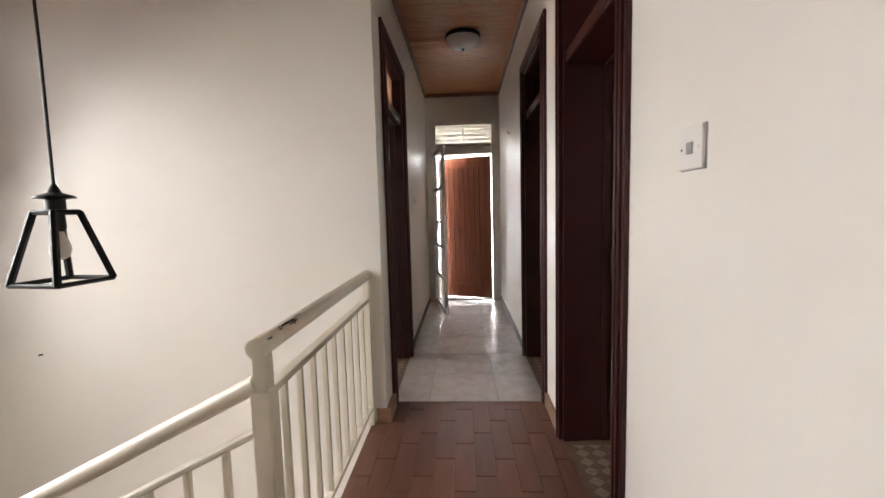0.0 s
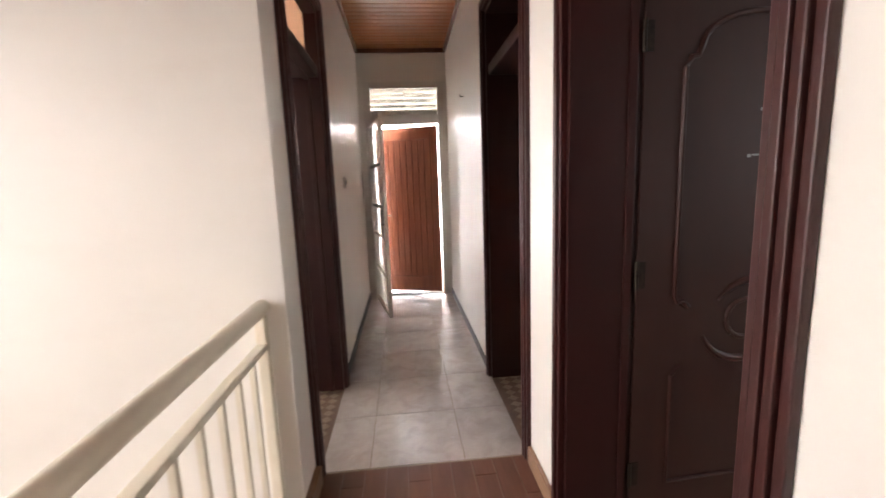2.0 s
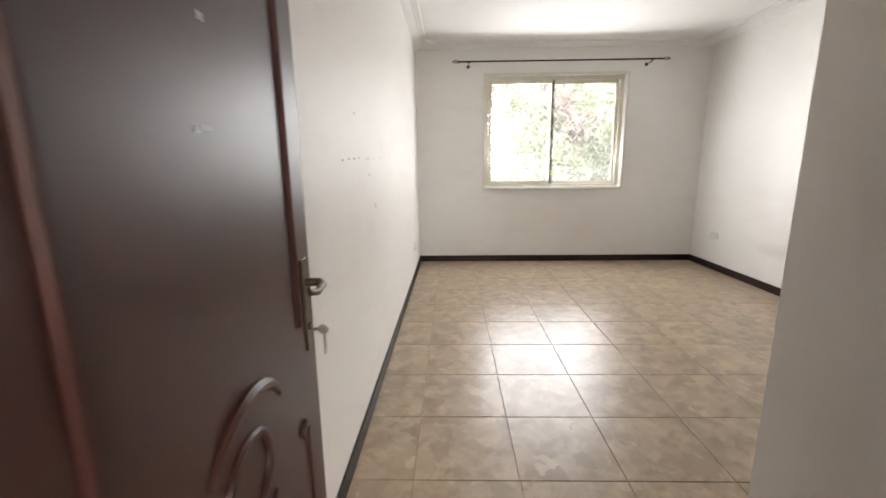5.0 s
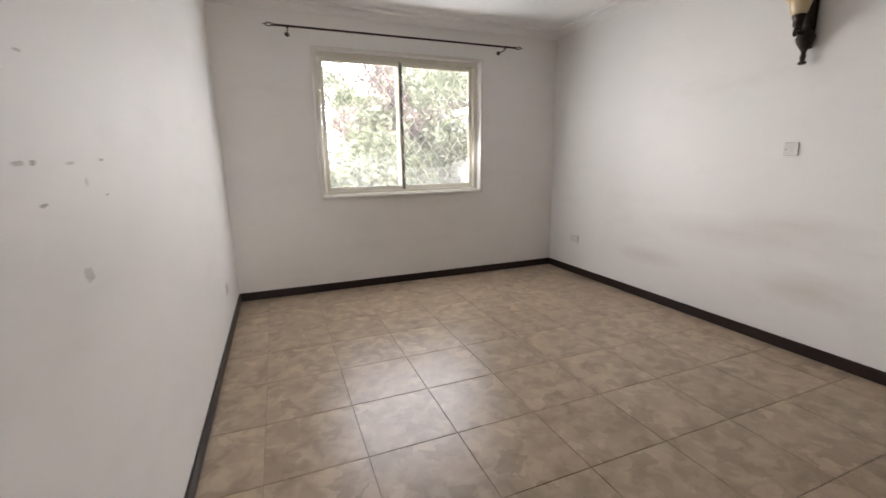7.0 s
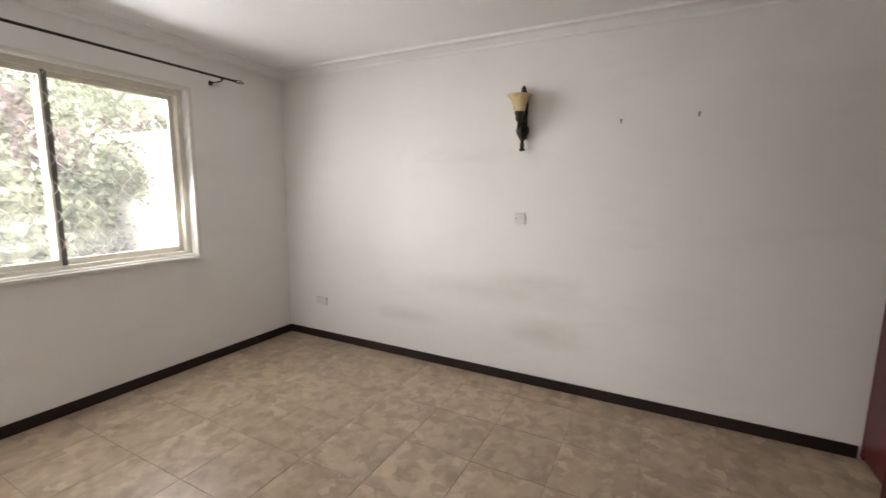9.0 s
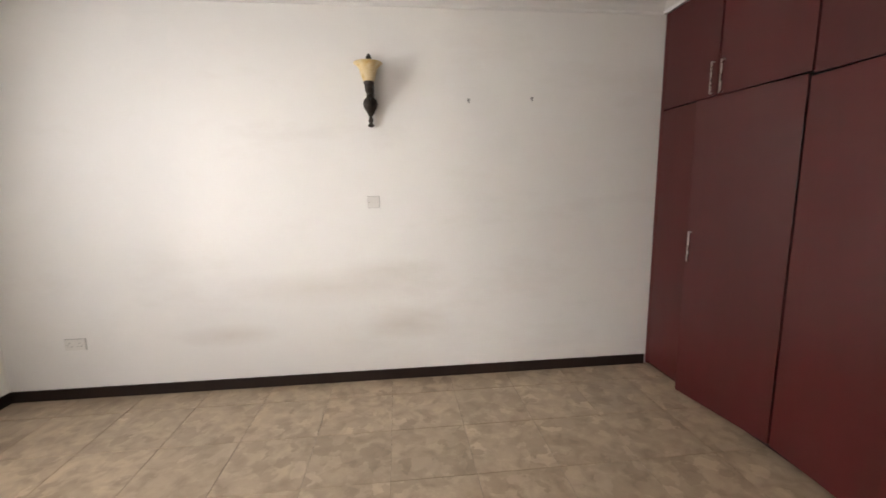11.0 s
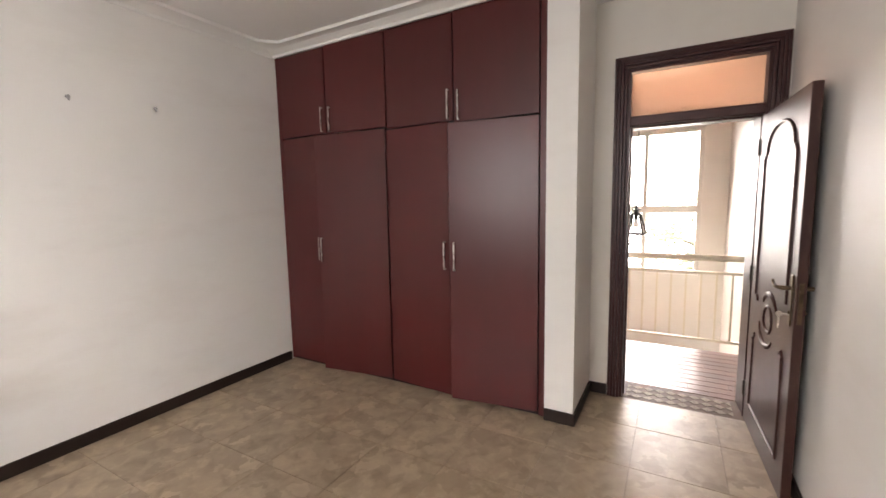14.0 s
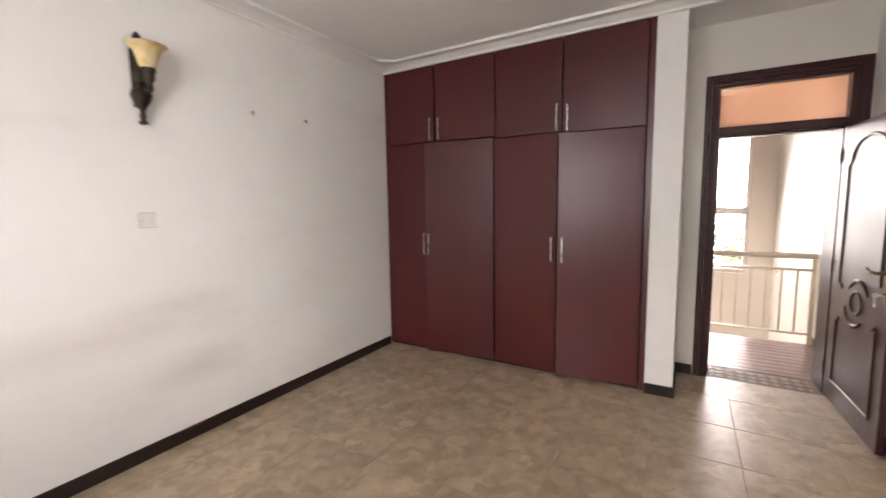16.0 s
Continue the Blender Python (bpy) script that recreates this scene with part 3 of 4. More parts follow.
def moulded_leaf(name, label, width, height, at):
    """A moulded door leaf along +x from its hinge, face at y = 0, back at y = +0.042."""
    root = thing(name, label, "door", at=at)
    th = 0.042
    part("panel", box((0, 0, 0.008), (width, th, height), 0.003), M_LEAF, root)
    x0, x1 = 0.155, width - 0.125
    xm = (x0 + x1) / 2
    for y, s in ((0.0, "front"), (th, "back")):
        mould = bmesh.new()
        r = 0.011
        zb, zs, zt = 0.93, 1.74, 1.93
        # tall upper panel, shouldered arch at the head, curled foot
        pts = [(x0 + 0.06, y, zb - 0.045), (x0 + 0.035, y, zb - 0.02), (x0 + 0.012, y, zb - 0.022), (x0, y, zb), (x0, y, zs), (x0 + 0.02, y, zs + 0.035), (x0 + 0.045, y, zs + 0.04), (x0 + 0.06, y, zs + 0.07)]
        for k in range(1, 12):
            a = math.pi * (1 - k / 12)
            pts.append((xm + (xm - x0 - 0.06) * math.cos(a), y, zs + 0.07 + (zt - zs - 0.07) * math.sin(a)))
        pts += [(x1 - 0.06, y, zs + 0.07), (x1 - 0.045, y, zs + 0.04), (x1 - 0.02, y, zs + 0.035), (x1, y, zs), (x1, y, zb + 0.06)]
        add_tube(mould, pts, r, 8)
        part("moulding", mould, M_LEAF, root, smooth=True)
        low = bmesh.new()
        add_tube(low, [(x0 + 0.035, y, 0.66), (x0, y, 0.62), (x0, y, 0.17), (x1, y, 0.17), (x1, y, 0.71), (x1 - 0.02, y, 0.735), (x1 - 0.05, y, 0.72)], r, 8)
        part("moulding", low, M_LEAF, root, smooth=True)
        oval = bmesh.new()
        ring(oval, xm - 0.005, 0.825, 0.085, 0.075, y, 0.010)
        part("oval_moulding", oval, M_LEAF, root, smooth=True)
        arcs = bmesh.new()
        ring(arcs, xm + 0.015, 0.83, 0.165, 0.145, y, 0.017, 28, 150)
        ring(arcs, xm - 0.03, 0.82, 0.165, 0.155, y, 0.017, 200, 318)
        part("scroll_moulding", arcs, M_LEAF, root, smooth=True)
    for z in (0.22, 1.02, 1.84):
        h = bmesh.new()
        add_box(h, (-0.004, -0.002, z - 0.05), (0.034, 0.004, z + 0.05), 0.001)
        add_tube(h, [(-0.004, -0.006, z - 0.052), (-0.004, -0.006, z + 0.052)], 0.007, 10)
        part("hinge", h, M_BRONZE, root, "dark bronze hinge")
    hx = width - 0.058
    for y, s in ((0.0, -1), (th, 1)):
        plate = bmesh.new()
        lo, hi = sorted((y, y + s * 0.006))
        add_box(plate, (hx - 0.02, lo, 0.90), (hx + 0.02, hi, 1.15), 0.004)
        add_lathe(plate, [(0.010, 0), (0.010, 0.012)], (hx, min(lo, hi) - (0.006 if s < 0 else -0.006), 0.965), 12, "y")
        hp = part("handle_plate", plate, M_BRASS, root, "antique brass lock plate")
        lever = tube([(hx, y, 1.085), (hx, y + s * 0.045, 1.085), (hx - 0.02, y + s * 0.055, 1.085), (hx - 0.07, y + s * 0.055, 1.08), (hx - 0.115, y + s * 0.05, 1.092), (hx - 0.125, y + s * 0.05, 1.105)],
                     0.009, 10, radii=[0.011, 0.011, 0.010, 0.009, 0.008, 0.004])
        part("lever", lever, M_BRASS, hp, smooth=True)
    key = bmesh.new()
    add_tube(key, [(hx, -0.006, 0.955), (hx, -0.04, 0.955)], 0.004, 8)
    add_lathe(key, [(0.014, -0.0015), (0.014, 0.0015)], (hx, -0.043, 0.955), 14, "x")
    add_tube(key, [(hx, -0.045, 0.942), (hx + 0.002, -0.045, 0.905)], 0.0035, 8)
    add_lathe(key, [(0.012, -0.0015), (0.012, 0.0015)], (hx + 0.002, -0.045, 0.895), 14, "y")
    part("key", key, M_STEEL, root, "steel key hanging in the lock")
    part("edge_lock", box((width, 0.012, 0.92), (width + 0.0015, 0.03, 1.12)), M_BRASS, root, "brass lock edge plate")
    sc = bmesh.new()
    for cx, cz, w, h in ((0.425, 1.437, 0.014, 0.012), (0.452, 1.44, 0.03, 0.007), (0.47, 1.60, 0.02, 0.012)):
        add_box(sc, (cx - w / 2, -0.0008, cz - h / 2), (cx + w / 2, 0.0005, cz + h / 2))
    part("paint_scratch", sc, M_PLASTICG, root, "pale paint scratch")
    return root


moulded_leaf("bedroom_door", "open dark brown moulded door with oval scrolls, brass lever and key", 0.905, 2.035, pose(1.566, 4.25, 0, 0, 0, 2.9))

# the corridor's outer doorway: white frame with louvred vent
end = thing("door_4", "white painted outer door frame with a louvred vent above", "door frame")
end["kind"] = "structure"
fx0, fx1 = 0.36, 1.235
bm = bmesh.new()
y0, y1 = CEND - 0.015, CEND + 0.10
add_box(bm, (fx0 - 0.03, y0, 0), (fx0 + 0.045, y1, 2.575), 0.004)
add_box(bm, (fx1 - 0.045, y0, 0), (fx1 + 0.03, y1, 2.575), 0.004)
add_box(bm, (fx0 + 0.045, y0, 2.505), (fx1 - 0.045, y1, 2.575), 0.004)
add_box(bm, (fx0 + 0.045, y0, 2.10), (fx1 - 0.045, y1, 2.205), 0.004)
part("frame", bm, M_WHITEM, end)
for k in range(5):
    z = 2.235 + k * 0.06
    lv = bmesh.new()
    add_box(lv, (fx0 + 0.045, -0.036, -0.004), (fx1 - 0.045, 0.036, 0.004), 0.002)
    bmesh.ops.rotate(lv, verts=lv.verts, cent=(0, 0, 0), matrix=Matrix.Rotation(radians(-66), 3, "X"))
    bmesh.ops.translate(lv, verts=lv.verts, vec=(0, CEND + 0.045, z))
    part("louvre", lv, M_WHITEM, end)
part("mullion", box((0.79, CEND - 0.005, 2.205), (0.803, CEND + 0.02, 2.505), 0.003), M_WHITEM, end)
for k in range(4):
    part("vent_bar", tube([(fx0 + 0.045, CEND + 0.0, 2.25 + 0.066 * k), (fx1 - 0.045, CEND + 0.0, 2.25 + 0.066 * k)], 0.004, 8), M_WHITEM, end)

# boarded outer door, ajar to the outside
od = thing("outer_door", "reddish brown boarded hardwood door standing ajar", "door", at=pose(1.185, CEND + 0.06, 0, 0, 0, 180 - 19))
bd = bmesh.new()
W = 0.80
add_box(bd, (0, 0.0, 0.03), (W, 0.03, 2.08), 0.003)
part("core", bd, M_TEAK, od)
for lo, hi in (((0, 0.03, 0.03), (0.09, 0.045, 2.08)), ((W - 0.09, 0.03, 0.03), (W, 0.045, 2.08)), ((0.09, 0.03, 1.93), (W - 0.09, 0.045, 2.08)), ((0.09, 0.03, 0.03), (W - 0.09, 0.045, 0.22))):
    part("rail", box(lo, hi, 0.003), M_TEAK, od)
for k in range(8):
    a = 0.09 + (W - 0.18) * k / 8
    part("board", box((a + 0.003, 0.028, 0.22), (a + (W - 0.18) / 8 - 0.003, 0.038, 1.93), 0.004), M_TEAK, od)

# steel grille door, open inwards
ang = math.degrees(math.atan2(7.03 - 7.90, 0.548 - 0.365))
gd = thing("security_grille_door", "open cream steel security door with bars and a lock", "door", at=pose(0.365, 7.90, 0, 0, 0, ang))
GW = 0.89
gz0, gz1 = 0.025, 2.10
for lo, hi in (((0, -0.02, gz0), (0.05, 0.02, gz1)), ((GW - 0.05, -0.02, gz0), (GW, 0.02, gz1)), ((0.05, -0.02, gz0), (GW - 0.05, 0.02, gz0 + 0.05)), ((0.05, -0.02, gz1 - 0.05), (GW - 0.05, 0.02, gz1))):
    part("stile", box(lo, hi, 0.005), M_WHITEM, gd)
for z in (0.45, 0.85, 1.17, 1.6):
    part("cross_bar", box((0.05, -0.014, z - 0.018), (GW - 0.05, 0.014, z + 0.018), 0.004), M_WHITEM, gd)
for k in range(6):
    x = 0.05 + (GW - 0.10) * (k + 1) / 7
    part("bar", tube([(x, 0, gz0 + 0.05), (x, 0, gz1 - 0.05)], 0.008, 8), M_WHITEM, gd)
lock = part("lock_box", box((GW - 0.14, -0.024, 0.88), (GW - 0.03, 0.024, 1.14), 0.006), M_WHITEM, gd)
part("bolt", tube([(GW - 0.09, -0.03, 1.0), (GW + 0.02, -0.03, 1.0)], 0.008, 8), M_STEEL, gd, "steel bolt")
part("lever", tube([(GW - 0.07, 0.02, 1.08), (GW - 0.07, 0.06, 1.08), (GW - 0.17, 0.065, 1.08)], 0.008, 8), M_STEEL, gd, "steel lever")

# ---- corridor fittings ----
dome = thing("ceiling_lamp", "round opal glass ceiling lamp with a dark ring, switched off", "lamp", at=pose(0.80, 6.02, HZ))
part("ring", lathe([(0.155, 0.0), (0.165, -0.01), (0.165, -0.03), (0.15, -0.045), (0.14, -0.045)], (0, 0, 0), 32), M_BRONZE, dome, "dark bronze rim", smooth=True)
part("shade", lathe([(0.158, -0.032), (0.155, -0.055), (0.135, -0.085), (0.10, -0.108), (0.05, -0.122), (0.012, -0.125)], (0, 0, 0), 32), M_OPAL, dome, smooth=True)
part("finial", lathe([(0.004, -0.12), (0.013, -0.126), (0.013, -0.136), (0.006, -0.146)], (0, 0, 0), 14), M_BRONZE, dome, smooth=True)


def plate(name, label, w, h, at, rocker=1, socket=False):
    """A wall plate, facing +y in its own frame."""
    root = thing(name, label, "socket" if socket else "switch", at=at)
    # grey rim added behind the plate, 2 mm wider, to darken its outline
    part("dark_rim", box((-w / 2 - 0.002, 0, -h / 2 - 0.002), (w / 2 + 0.002, 0.003, h / 2 + 0.002), 0.001), M_PLASTICG, root)
    part("plate", box((-w / 2, 0.003, -h / 2), (w / 2, 0.010, h / 2), 0.0025), M_PLASTIC, root)
    for sx in (-1, 1):
        part("screw", lathe([(0.0035, 0.009), (0.0035, 0.0108), (0.002, 0.0112)], (sx * w * 0.37, 0, 0), 10, "y"), M_STEEL, root, "steel screw")
    for k in range(rocker):
        cx = (k - (rocker - 1) / 2) * w / (rocker + 0.2)
        if socket:
            for dx, dz in ((0, 0.014), (-0.013, -0.012), (0.013, -0.012)):
                part("slot", box((cx + dx - 0.004, 0.0095, dz - 0.004), (cx + dx + 0.004, 0.0106, dz + 0.004)), M_PLASTICG, root)
            part("rocker", box((cx + 0.018, 0.0095, 0.012), (cx + 0.028, 0.013, 0.032), 0.001), M_PLASTIC, root)
        else:
            part("rocker", box((cx - 0.012, 0.0095, -0.014), (cx + 0.012, 0.014, 0.014), 0.002), M_PLASTICG if at.translation.x < 2 else M_PLASTIC, root)
    return root


plate("light_switch", "square white light switch with a grey rocker in the hall", 0.098, 0.098, pose(CX1, 2.992, 1.436, 0, 0, 90), 1)
plate("light_switch", "square white light switch under the wall lamp", 0.088, 0.088, pose(4.510, BY0, 1.458), 1)
plate("wall_socket", "white double wall socket above the skirting", 0.146, 0.086, pose(6.77, BY0, 0.432), 2, True)
plate("wall_socket", "white wall socket near the window corner", 0.09, 0.086, pose(6.40, BY1, 0.39, 0, 0, 180), 1, True)
plate("light_switch", "small white switch in the corridor", 0.085, 0.085, pose(CX0, 6.35, 1.42, 0, 0, -90), 1)
part_hook = thing("wall_hook", "tiny dark hook on the corridor wall", "hook")
part("pin", tube([(CX1, 6.6, 2.13), (CX1 - 0.03, 6.6, 2.13), (CX1 - 0.03, 6.6, 2.15)], 0.004, 8), M_BRONZE, part_hook)

# ---- stair railing ----
RX, RY0, RY1 = 0.172, 3.13, 4.452
rail = thing("stair_railing", "cream enamelled steel railing with chipped paint along the landing", "railing")
part("handrail", tube([(RX, RY0 - 0.035, 0.932), (RX, RY0 - 0.02, 0.932), (RX, RY1 - 0.003, 0.932)], 0.031, 16), M_RAIL, rail, smooth=True)
part("lower_rail", box((RX - 0.02, RY0 + 0.02, 0.775), (RX + 0.02, RY1 - 0.02, 0.80), 0.005), M_RAIL, rail)
part("bottom_rail", box((RX - 0.015, RY0 + 0.02, 0.095), (RX + 0.015, RY1 - 0.02, 0.118), 0.004), M_RAIL, rail)
part("newel_post", box((RX - 0.03, RY0 - 0.03, -0.22), (RX + 0.03, RY0 + 0.03, 0.80), 0.006), M_RAIL, rail)
part("newel_neck", box((RX - 0.022, RY0 - 0.022, 0.80), (RX + 0.022, RY0 + 0.022, 0.91), 0.005), M_RAIL, rail)
part("end_post", box((RX - 0.02, RY1 - 0.045, 0.0), (RX + 0.02, RY1 - 0.005, 0.905), 0.005), M_RAIL, rail)
for k in range(9):
    y = RY0 + (RY1 - 0.025 - RY0) * (k + 1) / 10
    part("baluster", box((RX - 0.009, y - 0.009, 0.118), (RX + 0.009, y + 0.009, 0.775)), M_RAIL, rail)
random.seed(4)
for y, w, h, t0 in ((RY0 + 0.15, 0.15, 0.007, 62), (RY0 + 0.18, 0.07, 0.009, 44), (RY0 + 0.24, 0.05, 0.004, 70), (RY0 + 0.09, 0.03, 0.005, 50), (RY0 + 0.005, 0.035, 0.005, 40)):
    bm = bmesh.new()
    up, dn = [], []
    n = 16
    drift = random.uniform(-0.3, 0.3)
    for k in range(n + 1):
        u = k / n
        body = math.sin(math.pi * u) ** 0.7
        yy = y + w * (u - 0.5)
        mid = radians(t0) + drift * (u - 0.5) + random.uniform(-0.06, 0.06)
        for row, sgn in ((up, 1), (dn, -1)):
            th = mid + sgn * h / 0.031 * (0.04 + body * random.uniform(0.15, 0.85))
            row.append(bm.verts.new((RX + 0.0316 * math.cos(th), yy, 0.932 + 0.0316 * math.sin(th))))
    for k in range(n):
        bm.faces.new((dn[k], dn[k + 1], up[k + 1], up[k]))
    part("paint_chip", bm, M_CHIP, rail, "dark chip in the paint")

# flight that goes down from the landing
SL = math.tan(radians(26.8))
srail = thing("stair_handrail", "cream enamelled steel stair handrail sloping down with square balusters", "railing")


def slope(x, z0):
    return z0 - (RX - x) * SL


part("handrail", tube([(RX - 0.02, RY0, slope(RX - 0.02, 0.829)), (-1.30, RY0, slope(-1.30, 0.829))], 0.028, 16), M_RAIL, srail, smooth=True)
part("lower_rail", tube([(RX - 0.02, RY0, slope(RX - 0.02, 0.686)), (-1.30, RY0, slope(-1.30, 0.686))], 0.014, 8), M_RAIL, srail)
for k in range(11):
    x = RX - 0.13 - k * 0.125
    part("baluster", box((x - 0.009, RY0 - 0.009, slope(x, -0.13)), (x + 0.009, RY0 + 0.009, slope(x, 0.686))), M_RAIL, srail)
part("lower_post", box((-1.345, RY0 - 0.03, slope(-1.32, -0.30)), (-1.285, RY0 + 0.03, slope(-1.32, 0.86)), 0.006), M_RAIL, srail)

st = thing("staircase", "tiled stair flight going down from the landing to a half landing", "stairs")
st["kind"] = "structure"
for k in range(5):
    z = -0.157 * (k + 1)
    part("step", box((RX - 0.31 * (k + 1) + 0.005, 2.0, z - 0.157), (RX - 0.31 * k + 0.005, RY0 + 0.035, z), 0.006), M_PLANK, st)
part("half_landing", box((SX, 1.95, -0.99), (RX - 0.31 * 5 + 0.005, SY, -0.942)), M_PLANK, st)
part("landing_edge", box((SX, -0.2, -0.30), (0.168, 1.99, -0.002)), M_PLANK, st)
structure("floor_below", box((SX, -0.2, -3.1), (BX0, SY, -3.0)), M_TILE2, "tiled floor of the storey below", "floor")
structure("wall_below_landing", box((0.17, 3.13, -3.0), (0.25, SY, -0.3)), M_HALL, "cream wall under the landing", "wall")

# pendant lamp in the stairwell
PX, PY, PZ = -0.65, 3.372, 1.405
pend = thing("pendant_lamp", "black iron cage pendant lamp with a bare bulb", "lamp", at=pose(PX, PY, PZ, 0, 0, -7))
part("cord", tube([(0, 0, 0.0), (0.004, 0, 0.5), (0.0, 0, HZ - PZ)], 0.005, 8), M_BLACK, pend)
part("ceiling_rose", lathe([(0.05, HZ - PZ), (0.045, HZ - PZ - 0.02), (0.015, HZ - PZ - 0.03)], (0, 0, 0), 18), M_BLACK, pend)
part("cap", lathe([(0.006, 0.03), (0.016, 0.01), (0.02, 0.0), (0.055, -0.012), (0.06, -0.02), (0.028, -0.024), (0.028, -0.06)], (0, 0, 0), 20), M_BLACK, pend, smooth=True)
HB, WT, WB = -0.312, 0.057, 0.122
corners_t = [(WT * sx, WT * sy, -0.068) for sx, sy in ((1, 1), (-1, 1), (-1, -1), (1, -1))]
corners_b = [(WB * sx * 0.80, WB * sy * 0.80, HB) for sx, sy in ((1, 1), (-1, 1), (-1, -1), (1, -1))]
corners_t = [(c[0] * 0.75, c[1] * 0.75, c[2]) for c in corners_t]
for a, b in zip(corners_t, corners_b):
    part("cage_bar", tube([a, b], 0.012, 6), M_BLACK, pend)
for k in range(4):
    part("top_bar", tube([corners_t[k], corners_t[(k + 1) % 4]], 0.010, 6), M_BLACK, pend)
    part("bottom_bar", tube([corners_b[k], corners_b[(k + 1) % 4]], 0.009, 6), M_BLACK, pend)
part("cross_bar", tube([corners_t[0], corners_t[2]], 0.008, 6), M_BLACK, pend)
part("cross_bar", tube([corners_t[1], corners_t[3]], 0.008, 6), M_BLACK, pend)
part("lamp_holder", lathe([(0.022, -0.06), (0.024, -0.12), (0.02, -0.135)], (0, 0, 0), 16), M_BLACK, pend, smooth=True)
part("bulb", lathe([(0.014, -0.132), (0.018, -0.15), (0.029, -0.175), (0.032, -0.20), (0.024, -0.225), (0.006, -0.235)], (0, 0, 0), 18), M_OPAL, pend, "white glass bulb", smooth=True)

# stairwell window
sw = thing("window_2", "tall white framed stairwell window with a transom", "window")
sw["kind"] = "structure"
y0, y1, z0, z1 = 2.05, 4.13, 0.34, 2.56
xf = SX - 0.12
bm = bmesh.new()
for lo, hi in (((xf, y0, z0), (xf + 0.06, y0 + 0.06, z1)), ((xf, y1 - 0.06, z0), (xf + 0.06, y1, z1)), ((xf, y0 + 0.06, z0), (xf + 0.06, y1 - 0.06, z0 + 0.06)), ((xf, y0 + 0.06, z1 - 0.06), (xf + 0.06, y1 - 0.06, z1))):
    add_box(bm, lo, hi, 0.004)
part("window_frame", bm, M_WHITEM, sw)
part("transom", box((xf - 0.005, y0 + 0.06, 1.29), (xf + 0.07, y1 - 0.06, 1.40), 0.004), M_WHITEM, sw)
for y in (2.70, 3.36):
    part("mullion", box((xf, y - 0.03, z0 + 0.06), (xf + 0.06, y + 0.03, 1.29), 0.004), M_WHITEM, sw)
    part("mullion", box((xf, y - 0.03, 1.40), (xf + 0.06, y + 0.03, z1 - 0.06), 0.004), M_WHITEM, sw)
for ya, yb in ((y0 + 0.06, 2.67), (2.73, 3.33), (3.39, y1 - 0.06)):
    for za, zb in ((z0 + 0.06, 1.29), (1.40, z1 - 0.06)):
        p = part("pane", box((xf + 0.025, ya, za), (xf + 0.030, yb, zb)), M_GLASS, sw)
        p.visible_shadow = False
for z in (1.95, 2.05, 2.15, 2.25, 2.35):
    part("louvre", box((xf + 0.005, 3.56, z), (xf + 0.015, 4.0, z + 0.012)), M_WHITEM, sw)

# ---- bedroom ----
# wardrobe, four tall doors and four top boxes
wd = thing("wardrobe", "built-in dark red mahogany wardrobe with top cupboards and steel handles", "wardrobe")
WX = 2.196
YB = [0.53, 1.115, 1.745, 2.353, 2.99]
ZS = [2.138, 2.128, 2.112, 2.094]
ZT = 2.872
# carcass set back and coloured as gap shade, so the door joints read dark
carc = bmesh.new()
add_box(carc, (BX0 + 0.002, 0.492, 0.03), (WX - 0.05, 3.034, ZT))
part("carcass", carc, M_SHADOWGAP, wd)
part("side_stile", box((BX0 + 0.3, 2.993, 0.012), (WX + 0.004, 3.034, ZT), 0.002), M_WARD, wd)
part("side_stile", box((BX0 + 0.3, 0.492, 0.012), (WX - 0.004, 0.528, ZT), 0.002), M_WARD, wd)
# plinth takes the same painted shade under the doors
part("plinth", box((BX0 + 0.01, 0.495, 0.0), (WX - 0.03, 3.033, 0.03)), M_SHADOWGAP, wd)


def cupboard_door(y0, y1, z0, z1, hinge, swing, handle_z):
    """A slab door. hinge: the side (y) it turns about; swing: degrees ajar."""
    g = 0.007
    w = y1 - y0 - 2 * g
    s = 1 if hinge == "lo" else -1
    bm = box((-0.019, 0 if s > 0 else -w, z0 + g), (0.0, w if s > 0 else 0, z1 - g), 0.0015)
    d = part("door", bm, M_WARD, wd)
    d.matrix_local = pose(WX, y0 + g if s > 0 else y1 - g, 0, 0, 0, -s * swing)
    hy = (w - 0.038) * s
    h = bmesh.new()
    za, zb = handle_z
    add_box(h, (0.018, hy - 0.0055, za), (0.025, hy + 0.0055, zb), 0.0015)
    for z in (za, zb - 0.009):
        add_box(h, (0.0, hy - 0.0045, z), (0.018, hy + 0.0045, z + 0.009))
    part("handle", h, M_STEEL, d, "brushed steel bar handle")
    return d


swings_low = [2.5, 8.0, 5.0, 8.0]
YL = [0.53, 1.022, 1.730, 2.335, 2.99]
swings_top = [0.3, 1.6, 0.2, 1.0]
for k in range(4):
    hinge = "lo" if k % 2 == 0 else "hi"
    cupboard_door(YL[k], YL[k + 1], 0.03, ZS[k], hinge, swings_low[k], (1.025, 1.235))
    cupboard_door(YB[k], YB[k + 1] - (0.014 if k == 0 else 0.0), ZS[k], ZT, hinge, swings_top[k], (ZS[k] + 0.02, ZS[k] + 0.23))

